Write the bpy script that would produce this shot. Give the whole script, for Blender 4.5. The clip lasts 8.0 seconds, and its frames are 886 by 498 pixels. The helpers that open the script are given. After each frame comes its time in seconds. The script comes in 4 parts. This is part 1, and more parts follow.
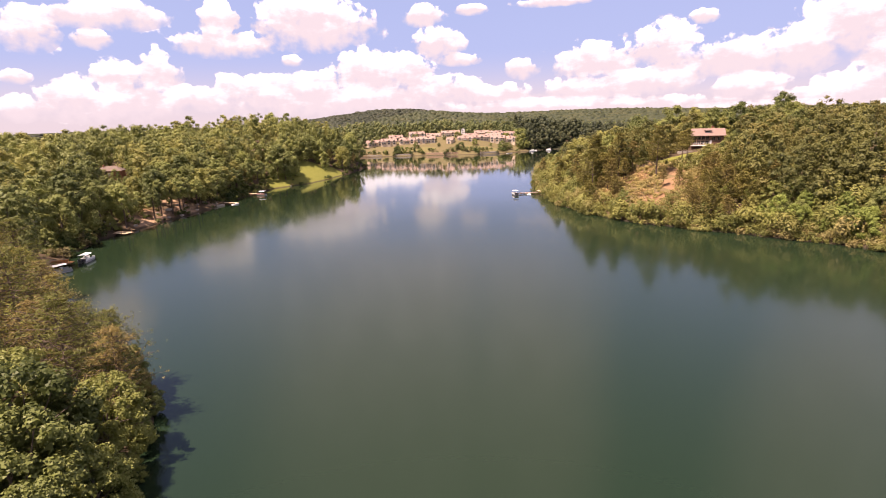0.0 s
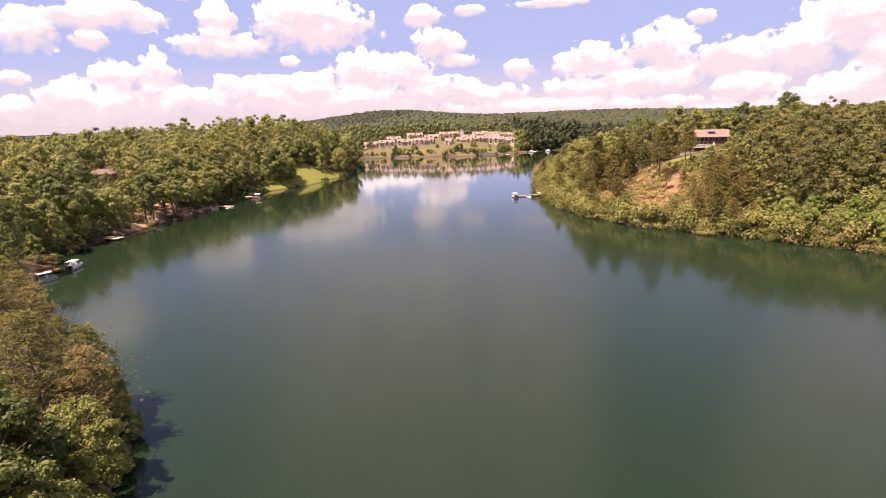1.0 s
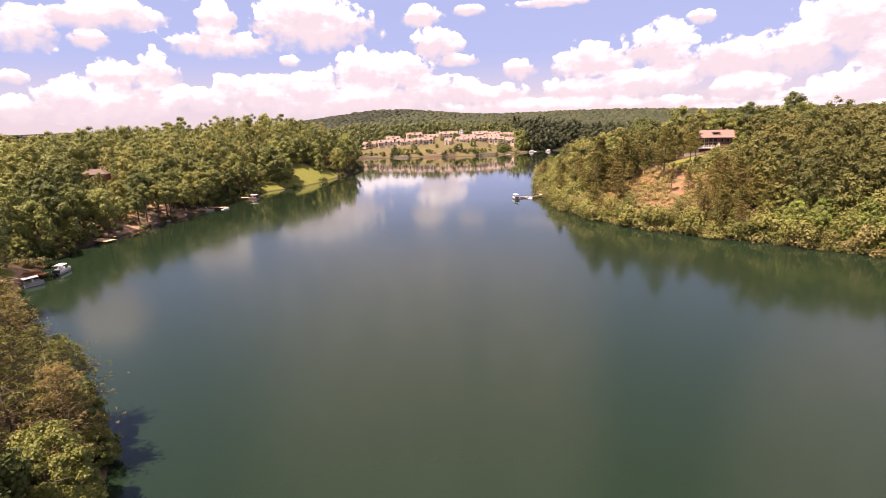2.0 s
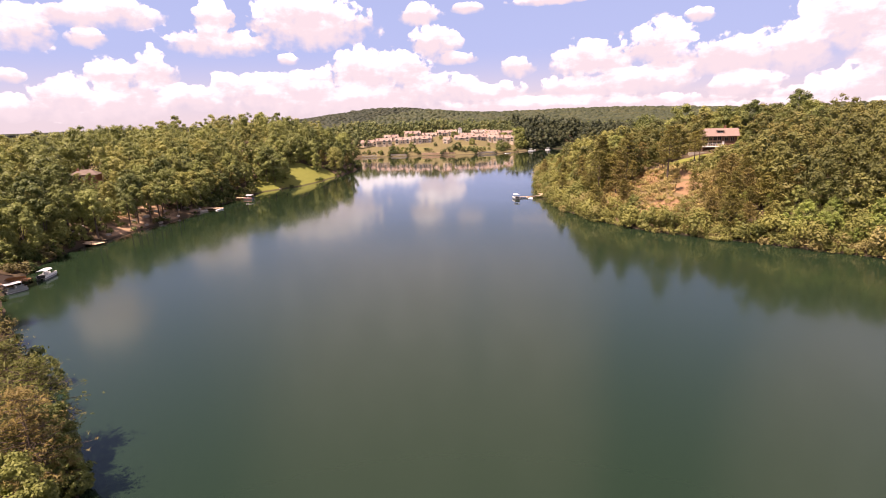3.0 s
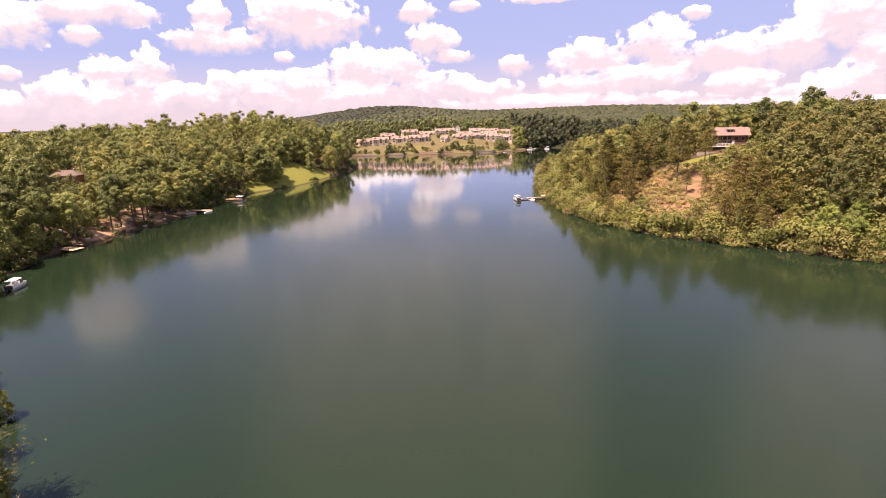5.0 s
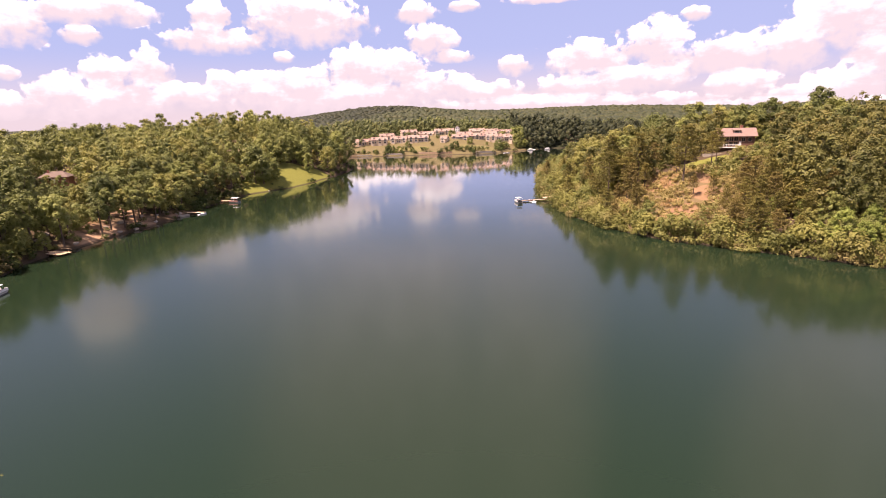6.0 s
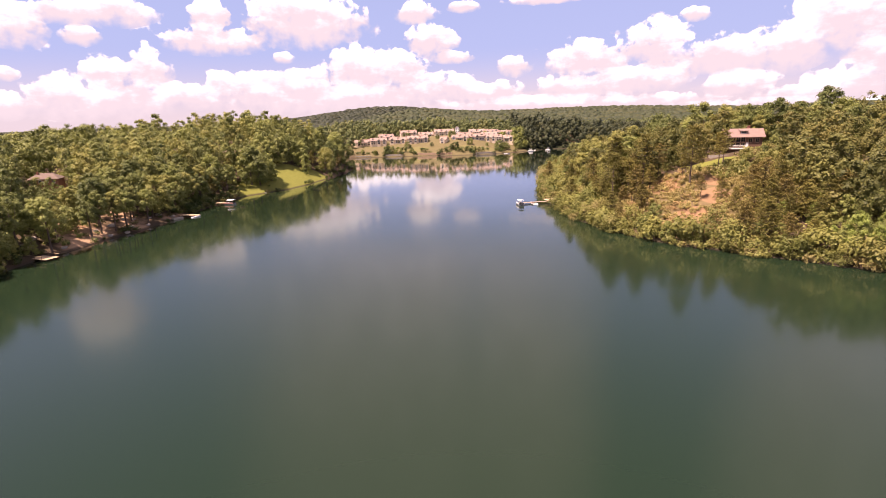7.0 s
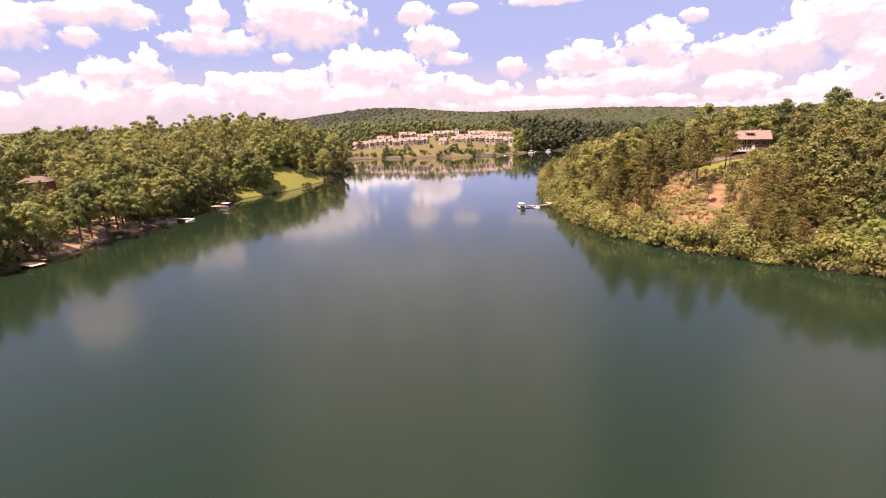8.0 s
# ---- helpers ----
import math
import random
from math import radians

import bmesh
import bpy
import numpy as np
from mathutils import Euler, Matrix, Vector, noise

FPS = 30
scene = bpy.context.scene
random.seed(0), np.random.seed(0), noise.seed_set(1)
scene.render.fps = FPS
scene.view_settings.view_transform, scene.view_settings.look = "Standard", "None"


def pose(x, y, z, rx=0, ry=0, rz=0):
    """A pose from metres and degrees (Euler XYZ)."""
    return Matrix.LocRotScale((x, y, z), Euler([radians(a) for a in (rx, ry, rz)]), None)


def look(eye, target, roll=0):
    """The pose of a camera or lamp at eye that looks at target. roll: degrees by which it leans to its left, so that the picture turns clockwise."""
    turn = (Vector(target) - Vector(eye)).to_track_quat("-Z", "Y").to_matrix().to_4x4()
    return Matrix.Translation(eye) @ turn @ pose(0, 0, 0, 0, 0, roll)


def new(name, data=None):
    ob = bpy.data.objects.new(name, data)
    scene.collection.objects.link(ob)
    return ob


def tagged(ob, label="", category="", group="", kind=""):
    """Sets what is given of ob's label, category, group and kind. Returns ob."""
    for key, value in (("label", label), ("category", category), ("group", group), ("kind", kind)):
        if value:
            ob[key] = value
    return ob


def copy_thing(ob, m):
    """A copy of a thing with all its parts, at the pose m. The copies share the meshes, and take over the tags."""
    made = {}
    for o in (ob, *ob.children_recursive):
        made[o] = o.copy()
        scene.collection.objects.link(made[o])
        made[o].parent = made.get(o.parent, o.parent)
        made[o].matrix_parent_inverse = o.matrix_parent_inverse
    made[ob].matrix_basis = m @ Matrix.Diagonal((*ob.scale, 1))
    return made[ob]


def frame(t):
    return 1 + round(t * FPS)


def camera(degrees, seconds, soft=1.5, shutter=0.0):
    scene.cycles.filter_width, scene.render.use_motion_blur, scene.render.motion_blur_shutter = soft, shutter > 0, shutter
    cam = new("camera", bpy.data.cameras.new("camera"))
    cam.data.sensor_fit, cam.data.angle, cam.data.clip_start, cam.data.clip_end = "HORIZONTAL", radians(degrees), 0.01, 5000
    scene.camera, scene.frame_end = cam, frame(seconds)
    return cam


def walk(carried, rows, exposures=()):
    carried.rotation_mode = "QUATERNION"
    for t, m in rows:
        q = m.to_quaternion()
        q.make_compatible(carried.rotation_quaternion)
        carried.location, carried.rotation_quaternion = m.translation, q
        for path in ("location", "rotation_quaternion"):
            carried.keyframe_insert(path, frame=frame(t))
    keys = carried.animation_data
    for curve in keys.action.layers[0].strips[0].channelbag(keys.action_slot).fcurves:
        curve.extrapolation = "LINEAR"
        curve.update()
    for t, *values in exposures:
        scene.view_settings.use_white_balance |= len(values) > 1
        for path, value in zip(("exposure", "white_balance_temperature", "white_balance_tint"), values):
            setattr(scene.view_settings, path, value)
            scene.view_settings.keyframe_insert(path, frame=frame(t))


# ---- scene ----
U = 1.5   # the plan below is drawn in units of 1.5 m
cam = camera(80.0, 8.0, 0.4)
PATH = [
    (0, (0.037, 1.938, 28.516), (0.071, 3.88, 28.039), -1.6),
    (0.5, (0.071, 3.707, 28.59), (0.108, 5.65, 28.114), -1.7),
    (1, (0.155, 5.578, 28.69), (0.194, 7.521, 28.216), -1.7),
    (1.5, (0.149, 7.319, 28.733), (0.189, 9.262, 28.259), -1.6),
    (3, (0.246, 12.963, 28.898), (0.292, 14.904, 28.416), -1.7),
    (3.5, (0.23, 14.74, 28.948), (0.279, 16.68, 28.464), -1.7),
    (4, (0.134, 16.695, 28.909), (0.185, 18.634, 28.423), -1.7),
    (4.5, (0.061, 18.533, 28.877), (0.115, 20.472, 28.389), -1.7),
    (6, (0.168, 24.697, 28.938), (0.227, 26.636, 28.45), -1.6),
    (6.5, (0.293, 26.718, 28.895), (0.352, 28.657, 28.408), -1.6),
    (7, (0.325, 28.741, 28.876), (0.385, 30.68, 28.39), -1.6),
    (7.5, (0.338, 30.605, 28.875), (0.4, 32.545, 28.391), -1.6),
    (8, (0.315, 32.501, 28.943), (0.378, 34.441, 28.462), -1.6),
]
walk(cam, [(t, look(Vector(eye) * U, Vector(target) * U, roll)) for t, eye, target, roll in PATH],
     [(0.0, 1.17, 7000, 33), (8.0, 1.17, 7000, 37)])

# ---- world, sun ----
SUN_AZ, SUN_EL = radians(-116), radians(63)   # azimuth from +y towards +x; the sun stands high in the west, a little behind
world = bpy.data.worlds.new("sky")
scene.world = world
world.use_nodes = True


class Graph:
    """A short way to write node graphs."""

    def __init__(self, tree):
        self.t = tree

    def node(self, kind, out=0, ins=None, **props):
        n = self.t.nodes.new(kind)
        for k, v in props.items():
            setattr(n, k, v)
        for k, v in (ins or {}).items():
            self.put(n.inputs[k], v)
        return n.outputs[out]

    def put(self, socket, v):
        if isinstance(v, bpy.types.NodeSocket):
            self.t.links.new(v, socket)
        else:
            socket.default_value = v

    def math(self, op, a, b=0.0, c=0.0, clamp=False):
        return self.node("ShaderNodeMath", 0, {0: a, 1: b, 2: c}, operation=op, use_clamp=clamp)

    def step(self, v, lo, hi, to0=0.0, to1=1.0):
        return self.node("ShaderNodeMapRange", 0, {0: v, 1: lo, 2: hi, 3: to0, 4: to1}, interpolation_type="SMOOTHSTEP")

    def mix(self, f, a, b):
        n = self.t.nodes.new("ShaderNodeMix")
        n.data_type = "RGBA"
        self.put(n.inputs[0], f), self.put(n.inputs[6], a), self.put(n.inputs[7], b)
        return n.outputs[2]

    def noise(self, vec, scale, detail=4.0, rough=0.55, out=0):
        return self.node("ShaderNodeTexNoise", out, {"Vector": vec, "Scale": scale, "Detail": detail, "Roughness": rough})

    def plan(self):
        """The place in units of the plan."""
        return self.scaled(self.node("ShaderNodeNewGeometry", 0), 1 / U, 1 / U, 1 / U)

    def scaled(self, vec, sx, sy, sz):
        return self.node("ShaderNodeMapping", 0, {0: vec, 3: (sx, sy, sz)})


def rgb(r, g, b):
    return (r, g, b, 1.0)


# clouds: azimuth and elevation of the middle, half width, half height, in degrees
CLOUDS_HIGH = [
    (-22.1, 12.6, 2.6, 1.3), (-32.1, 17.1, 2.9, 2.2),
    (-34.8, 8.1, 1.9, 1.7), (-28.9, 9.7, 4.0, 1.3), (-31.1, 9.4, 2.4, 1.0), (-30.4, 7.6, 1.3, 0.8), (-19.6, 7.5, 4.0, 1.2), (-19.9, 9.4, 1.8, 1.7),
    (-11.1, 9.4, 5.3, 2.3), (-12.3, 10.8, 3.2, 1.3), (-0.3, 10.1, 1.9, 1.0), (4.5, 10.5, 1.4, 0.5), (12.7, 10.8, 3.3, 0.4), (26.3, 8.5, 1.1, 0.6),
    (1.1, 7.5, 2.4, 1.5), (3.1, 5.9, 2.1, 0.6), (9.6, 4.9, 1.5, 1.0), (-13.6, 6.0, 1.0, 0.5), (37.6, 6.9, 4.1, 2.6), (34.3, 5.0, 2.7, 1.9),
    (40.2, 3.9, 2.1, 1.7), (23.4, 6.1, 2.7, 2.0), (29.2, 4.8, 4.0, 1.7),
]
CLOUDS_LOW = [
    (-36.2, 4.4, 0.9, 0.6), (-36.4, 1.9, 1.3, 1.1), (-32.3, 3.1, 1.9, 1.4), (-28.9, 4.4, 2.1, 1.3), (-25.8, 4.8, 1.8, 1.9), (-29.4, 2.2, 5.6, 1.6),
    (-22.2, 2.6, 2.9, 1.1), (-19.4, 3.5, 1.7, 1.2), (-16.0, 3.4, 3.2, 1.3), (-11.6, 3.7, 3.3, 1.4), (-6.4, 5.0, 3.0, 2.0), (-2.6, 4.8, 3.2, 1.7),
    (-8.7, 2.2, 11.8, 1.4), (1.3, 3.2, 4.1, 1.2), (6.5, 2.4, 4.7, 1.0), (17.0, 5.1, 3.7, 1.8), (17.9, 2.6, 6.0, 1.3), (23.3, 3.3, 3.1, 1.3),
    (30.3, 2.3, 3.2, 1.0), (35.2, 1.0, 4.1, 0.9), (38.2, 1.9, 2.9, 1.4), (14.6, 1.0, 14.4, 0.8), (33.6, 0.2, 8.6, 0.6),
]
CLOUDS_OVERHEAD = [
    (-4.0, 33.0, 11.0, 18.0), (10.0, 34.0, 6.0, 17.0), (42.0, 38.0, 6.5, 16.0),
]


def build_sky():
    g = Graph(world.node_tree)
    g.t.nodes.clear()
    d = g.node("ShaderNodeTexCoord", 0)
    x, y, z = (g.node("ShaderNodeSeparateXYZ", i, {0: d}) for i in range(3))
    az = g.math("DEGREES", g.math("ARCTAN2", x, y))
    el = g.math("DEGREES", g.math("ARCSINE", z))
    p = g.node("ShaderNodeCombineXYZ", 0, {0: az, 1: el})
    billow = g.math("ADD", g.math("MULTIPLY", g.noise(p, 0.42, 3.0, 0.5), 0.5), g.math("MULTIPLY", g.noise(p, 1.0, 5.0, 0.48), 0.5))
    soft = g.noise(p, 0.09, 3.0, 0.5)
    rough = g.math("MULTIPLY_ADD", billow, 4.0, -2.0)

    def field(clouds):
        body, top_sum, weight = None, None, None
        for a, e, w, h in clouds:
            w, h = w * 1.16, h * 1.20
            u = g.math("MULTIPLY_ADD", az, 1.0 / w, -a / w)
            v = g.math("MULTIPLY_ADD", el, 1.0 / h, -e / h)
            low = g.math("MULTIPLY", g.math("MINIMUM", v, 0.0), 0.5)
            r2 = g.math("ADD", g.math("MULTIPLY", u, u), g.math("MULTIPLY_ADD", v, v, g.math("MULTIPLY", low, low)))
            m = g.math("SUBTRACT", 1.0, r2)
            body = m if body is None else g.math("MAXIMUM", body, m)
            k = g.math("MAXIMUM", g.math("ADD", m, 0.3), 0.0)
            kv = g.math("MULTIPLY", k, v)
            weight = k if weight is None else g.math("ADD", weight, k)
            top_sum = kv if top_sum is None else g.math("ADD", top_sum, kv)
        return body, g.math("DIVIDE", top_sum, g.math("ADD", weight, 0.05))

    body, rel = field(CLOUDS_HIGH + CLOUDS_LOW)
    veil = field(CLOUDS_OVERHEAD)[0]
    # elsewhere round the sky the same kind of broken cloud goes on
    away = g.step(g.math("ABSOLUTE", az), 44.0, 58.0)
    high = g.step(el, 36.0, 50.0)
    other = g.math("MULTIPLY_ADD", soft, 6.0, -3.0)
    other = g.math("MULTIPLY_ADD", g.math("SUBTRACT", 1.0, g.math("MAXIMUM", away, high)), -4.0, other)
    body = g.math("MAXIMUM", g.math("MAXIMUM", body, -1.2), other)
    dens = g.math("ADD", body, rough)
    edge = g.math("MULTIPLY_ADD", g.step(rel, 0.25, -0.5), 0.5, 0.12)
    mask = g.step(g.math("DIVIDE", g.math("ADD", dens, -0.12), edge), -1.0, 1.35)
    thin = g.math("MULTIPLY", g.step(g.math("MULTIPLY_ADD", soft, 2.2, g.math("ADD", veil, -1.1)), -2.4, 1.5), g.step(el, 11.0, 16.0, 0.0, 0.85))
    mask = g.math("MAXIMUM", mask, thin)
    haze = g.step(el, 45.0, 2.0, 0.0, 0.92)
    haze_col = g.mix(g.step(el, 7.0, 0.0), rgb(0.246, 0.322, 0.506), rgb(0.445, 0.422, 0.446))
    shade = g.noise(g.scaled(p, 0.8, 1.4, 1.0), 0.42, 6.0, 0.62)
    lit = g.step(g.math("ADD", g.math("MULTIPLY", rel, 1.15), g.math("MULTIPLY_ADD", shade, 2.6, g.math("MULTIPLY", rough, 0.35))), 1.05, 2.05)
    col = g.mix(lit, rgb(0.385, 0.365, 0.376), rgb(0.575, 0.580, 0.566))
    sky = g.node("ShaderNodeTexSky", 0, {}, sky_type="NISHITA", sun_disc=False, sun_elevation=SUN_EL, sun_rotation=SUN_AZ,
                 altitude=300.0, air_density=1.0, dust_density=0.6, ozone_density=3.0)
    blue = g.node("ShaderNodeBackground", 0, {0: sky, 1: 0.066})
    hazy = g.node("ShaderNodeBackground", 0, {0: haze_col, 1: 0.79})
    white = g.node("ShaderNodeBackground", 0, {0: col, 1: 1.0})
    a = g.node("ShaderNodeMixShader", 0, {0: haze, 1: blue, 2: hazy})
    b = g.node("ShaderNodeMixShader", 0, {0: mask, 1: a, 2: white})
    out = g.t.nodes.new("ShaderNodeOutputWorld")
    g.t.links.new(b, out.inputs[0])


build_sky()
sun = new("sun", bpy.data.lights.new("sun", "SUN"))
sun.data.energy, sun.data.angle, sun.data.color = 5.0, radians(0.6), (1.0, 0.90, 0.73)
to_sun = Vector((math.sin(SUN_AZ) * math.cos(SUN_EL), math.cos(SUN_AZ) * math.cos(SUN_EL), math.sin(SUN_EL)))
sun.matrix_world = look(to_sun * 300, (0, 0, 0))


# ---- materials ----
def material(name, rough=0.8, metal=0.0, spec=0.3):
    m = bpy.data.materials.new(name)
    m.use_nodes = True
    g = Graph(m.node_tree)
    b = m.node_tree.nodes["Principled BSDF"]
    b.inputs["Roughness"].default_value, b.inputs["Metallic"].default_value = rough, metal
    b.inputs["Specular IOR Level"].default_value = spec
    return m, g, b


def bumped(g, b, height, strength, dist):
    n = g.node("ShaderNodeBump", 0, {"Strength": strength, "Distance": dist, "Height": height})
    g.put(b.inputs["Normal"], n)


def plain(name, c, rough=0.7, metal=0.0, vary=0.18, scale=3.0):
    """A painted, weathered or sawn surface: a colour with stains at two scales and a fine grain."""
    m, g, b = material(name, rough, metal)
    pos = g.node("ShaderNodeTexCoord", 3)
    a = g.noise(pos, scale, 5.0, 0.6)
    f = g.noise(pos, scale * 9, 3.0, 0.6)
    k = g.math("ADD", g.math("MULTIPLY_ADD", a, vary * 2, 1 - vary), g.math("MULTIPLY_ADD", f, vary, -vary / 2))
    rnd = g.node("ShaderNodeObjectInfo", 5)
    k = g.math("MULTIPLY", k, g.math("MULTIPLY_ADD", rnd, 0.12, 0.94))
    g.put(b.inputs["Base Color"], g.node("ShaderNodeVectorMath", 0, {0: rgb(*c)[:3], 1: g.node("ShaderNodeCombineXYZ", 0, {0: k, 1: k, 2: k})}, operation="MULTIPLY"))
    bumped(g, b, f, 0.25, 0.02)
    return m


def foliage(name, dark, light, third, cell=7.0, single=False):
    """Leaves: tints by tree and by leaf, some light passing through."""
    m, g, b = material(name, 0.55, 0.0, 0.25)
    pos = g.plan()
    leaf = g.node("ShaderNodeNewGeometry", 8)
    if single:
        tree = g.node("ShaderNodeObjectInfo", 5)
    else:
        v = g.node("ShaderNodeTexVoronoi", 1, {"Vector": g.scaled(pos, 1, 1, 0.1), "Scale": 1.0 / cell})
        tree = g.node("ShaderNodeSeparateColor", 0, {0: v})
    patch = g.noise(pos, 0.35, 3.0, 0.6)
    f = g.math("ADD", g.math("MULTIPLY", tree, 0.70), g.math("ADD", g.math("MULTIPLY", leaf, 0.12), g.math("MULTIPLY_ADD", patch, 0.5, -0.07)), clamp=True)
    c = g.mix(f, rgb(*dark), rgb(*light))
    odd = g.step(g.math("FRACT", g.math("MULTIPLY", tree, 7.31)), 0.70, 0.86)
    c = g.mix(g.math("MULTIPLY", odd, 0.75), c, rgb(*third))
    g.put(b.inputs["Base Color"], c)
    tr = g.node("ShaderNodeBsdfTranslucent", 0, {0: c})
    mixed = g.node("ShaderNodeMixShader", 0, {0: 0.28, 1: b.outputs[0], 2: tr})
    g.t.links.new(mixed, g.t.nodes["Material Output"].inputs[0])
    return m


LEAF = foliage("broad_leaves", (0.058, 0.080, 0.025), (0.305, 0.324, 0.092), (0.310, 0.290, 0.080), single=True)
LEAF_NEAR = foliage("glossy_leaves", (0.031, 0.048, 0.011), (0.232, 0.256, 0.072), (0.215, 0.226, 0.054), single=True)
LEAF_FAR = foliage("wood_leaves", (0.058, 0.079, 0.026), (0.335, 0.346, 0.103), (0.315, 0.293, 0.085))
LEAF_EAST = foliage("hilltop_leaves", (0.044, 0.055, 0.018), (0.215, 0.208, 0.060), (0.215, 0.186, 0.054))
LEAF_HILL = foliage("hill_leaves", (0.082, 0.106, 0.040), (0.204, 0.223, 0.080), (0.218, 0.215, 0.073), cell=10.0)
# far ridge leaves: a cloud shadow is put into this dimmed colour
LEAF_RIDGE = foliage("cloud_shaded_ridge", (0.038, 0.049, 0.024), (0.076, 0.086, 0.038), (0.085, 0.087, 0.036), cell=26.0)
LEAF_COVE = foliage("cove_evergreens", (0.046, 0.059, 0.033), (0.092, 0.104, 0.049), (0.098, 0.103, 0.046), cell=12.0)
NEEDLE = foliage("pine_needles", (0.108, 0.102, 0.026), (0.270, 0.234, 0.062), (0.262, 0.200, 0.068), single=True)
NEEDLE_NEAR = foliage("fine_needles", (0.078, 0.088, 0.018), (0.235, 0.228, 0.050), (0.25, 0.175, 0.058), single=True)
LEAF_LIME = foliage("sapling_leaves", (0.125, 0.165, 0.034), (0.285, 0.335, 0.078), (0.300, 0.315, 0.072), single=True)
SHRUB = foliage("shrub_leaves", (0.090, 0.105, 0.024), (0.285, 0.275, 0.074), (0.31, 0.25, 0.095), single=True)
BARK = plain("bark", (0.125, 0.092, 0.070), 0.95, vary=0.35, scale=2.0)


def water_material():
    m, g, b = material("lake_water", 0.055, 0.0, 0.44)
    b.inputs["IOR"].default_value = 1.333
    pos = g.plan()
    y = g.node("ShaderNodeSeparateXYZ", 1, {0: pos})
    murk = g.noise(pos, 0.012, 3.0, 0.5)
    g.put(b.inputs["Base Color"], g.mix(murk, rgb(0.0100, 0.0222, 0.0110), rgb(0.0125, 0.0240, 0.0115)))
    # a light breeze on the open lake, calm water under the far shore
    breeze = g.step(g.math("MULTIPLY_ADD", g.noise(pos, 0.014, 2.0, 0.5), 90.0, y), 330.0, 150.0)
    g.put(b.inputs["Roughness"], g.math("MULTIPLY_ADD", breeze, 0.068, 0.055))
    b.inputs["Coat IOR"].default_value, b.inputs["Coat Roughness"].default_value = 1.333, 0.06
    g.put(b.inputs["Coat Weight"], g.math("MULTIPLY_ADD", breeze, -0.90, 1.0))
    r1 = g.noise(g.scaled(pos, 0.38, 1.0, 1.0), 1.3, 3.0, 0.6)
    r2 = g.noise(g.scaled(pos, 1.0, 0.4, 1.0), 0.16, 2.0, 0.5)
    patch = g.step(g.noise(pos, 0.03, 2.0, 0.5), 0.5, 0.72)
    h = g.math("ADD", g.math("MULTIPLY", r1, g.math("MULTIPLY", g.math("MULTIPLY_ADD", patch, 0.006, 0.005), g.math("MULTIPLY_ADD", breeze, 0.6, 0.4))), g.math("MULTIPLY", r2, 0.011))
    bumped(g, b, h, 1.0, U)
    return m


WATER = water_material()


def ground_material():
    m, g, b = material("ground_soil", 0.95, 0.0, 0.1)
    pos = g.plan()
    n1 = g.noise(pos, 0.09, 5.0, 0.6)
    n2 = g.noise(pos, 0.9, 5.0, 0.65)
    litter = g.mix(n2, rgb(0.045, 0.033, 0.020), rgb(0.115, 0.080, 0.050))
    clay = g.mix(n2, rgb(0.17, 0.096, 0.050), rgb(0.30, 0.185, 0.105))
    grass = g.mix(n2, rgb(0.112, 0.122, 0.026), rgb(0.210, 0.206, 0.050))
    x, y, z = (g.node("ShaderNodeSeparateXYZ", i, {0: pos}) for i in range(3))

    def spot(cx, cy, rx, ry):
        u = g.math("MULTIPLY_ADD", x, 1.0 / rx, -cx / rx)
        v = g.math("MULTIPLY_ADD", y, 1.0 / ry, -cy / ry)
        r = g.math("ADD", g.math("MULTIPLY", u, u), g.math("MULTIPLY", v, v))
        return g.step(g.math("MULTIPLY_ADD", n1, 0.9, g.math("SUBTRACT", 0.55, r)), -0.05, 0.25)

    bare = None
    for place in ((74.6, 162.5, 3.4, 4.8), (70.2, 153.5, 3.4, 4.8), (65, 170, 5, 6), (54, 157, 4, 5), (77, 172, 4, 4), (61, 148, 5, 4), (-93, 171, 3.2, 4)):
        k = spot(*place)
        bare = k if bare is None else g.math("MAXIMUM", bare, k)
    straw = g.mix(n2, rgb(0.11, 0.080, 0.038), rgb(0.22, 0.160, 0.080))
    c = g.mix(g.math("MULTIPLY", spot(65, 157, 17, 20), 0.85), litter, straw)
    pale = g.math("MULTIPLY", g.step(n1, 0.42, 0.56), g.math("MAXIMUM", g.math("MAXIMUM", spot(-88, 174, 9, 20), spot(-84, 112, 6, 5)), spot(-84, 198, 6, 12)))
    c = g.mix(pale, c, g.mix(n2, rgb(0.22, 0.135, 0.080), rgb(0.46, 0.31, 0.195)))
    c = g.mix(bare, c, clay)
    for place in ((-61.5, 275, 10, 23), (-71, 250, 7, 13), (-53, 292, 6, 11), (84.5, 176, 5, 4), (80, 177.5, 4.5, 3), (-87, 110.5, 4, 5), (-8, 452, 14, 5), (40, 449, 20, 6)):
        c = g.mix(spot(*place), c, grass)
    dry = g.mix(n2, rgb(0.105, 0.092, 0.040), rgb(0.20, 0.165, 0.082))
    c = g.mix(g.math("MULTIPLY", spot(8, 470, 84, 42), 0.8), c, dry)
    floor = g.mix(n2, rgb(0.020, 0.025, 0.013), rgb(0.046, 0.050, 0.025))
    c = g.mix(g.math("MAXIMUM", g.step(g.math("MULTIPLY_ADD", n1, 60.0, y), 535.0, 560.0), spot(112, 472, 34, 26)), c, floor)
    wet = g.step(z, 0.55, 0.15)
    c = g.mix(g.math("MULTIPLY", wet, 0.8), c, rgb(0.055, 0.042, 0.030))
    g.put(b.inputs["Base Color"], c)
    bumped(g, b, n2, 0.6, 0.25)
    return m


GROUND = ground_material()


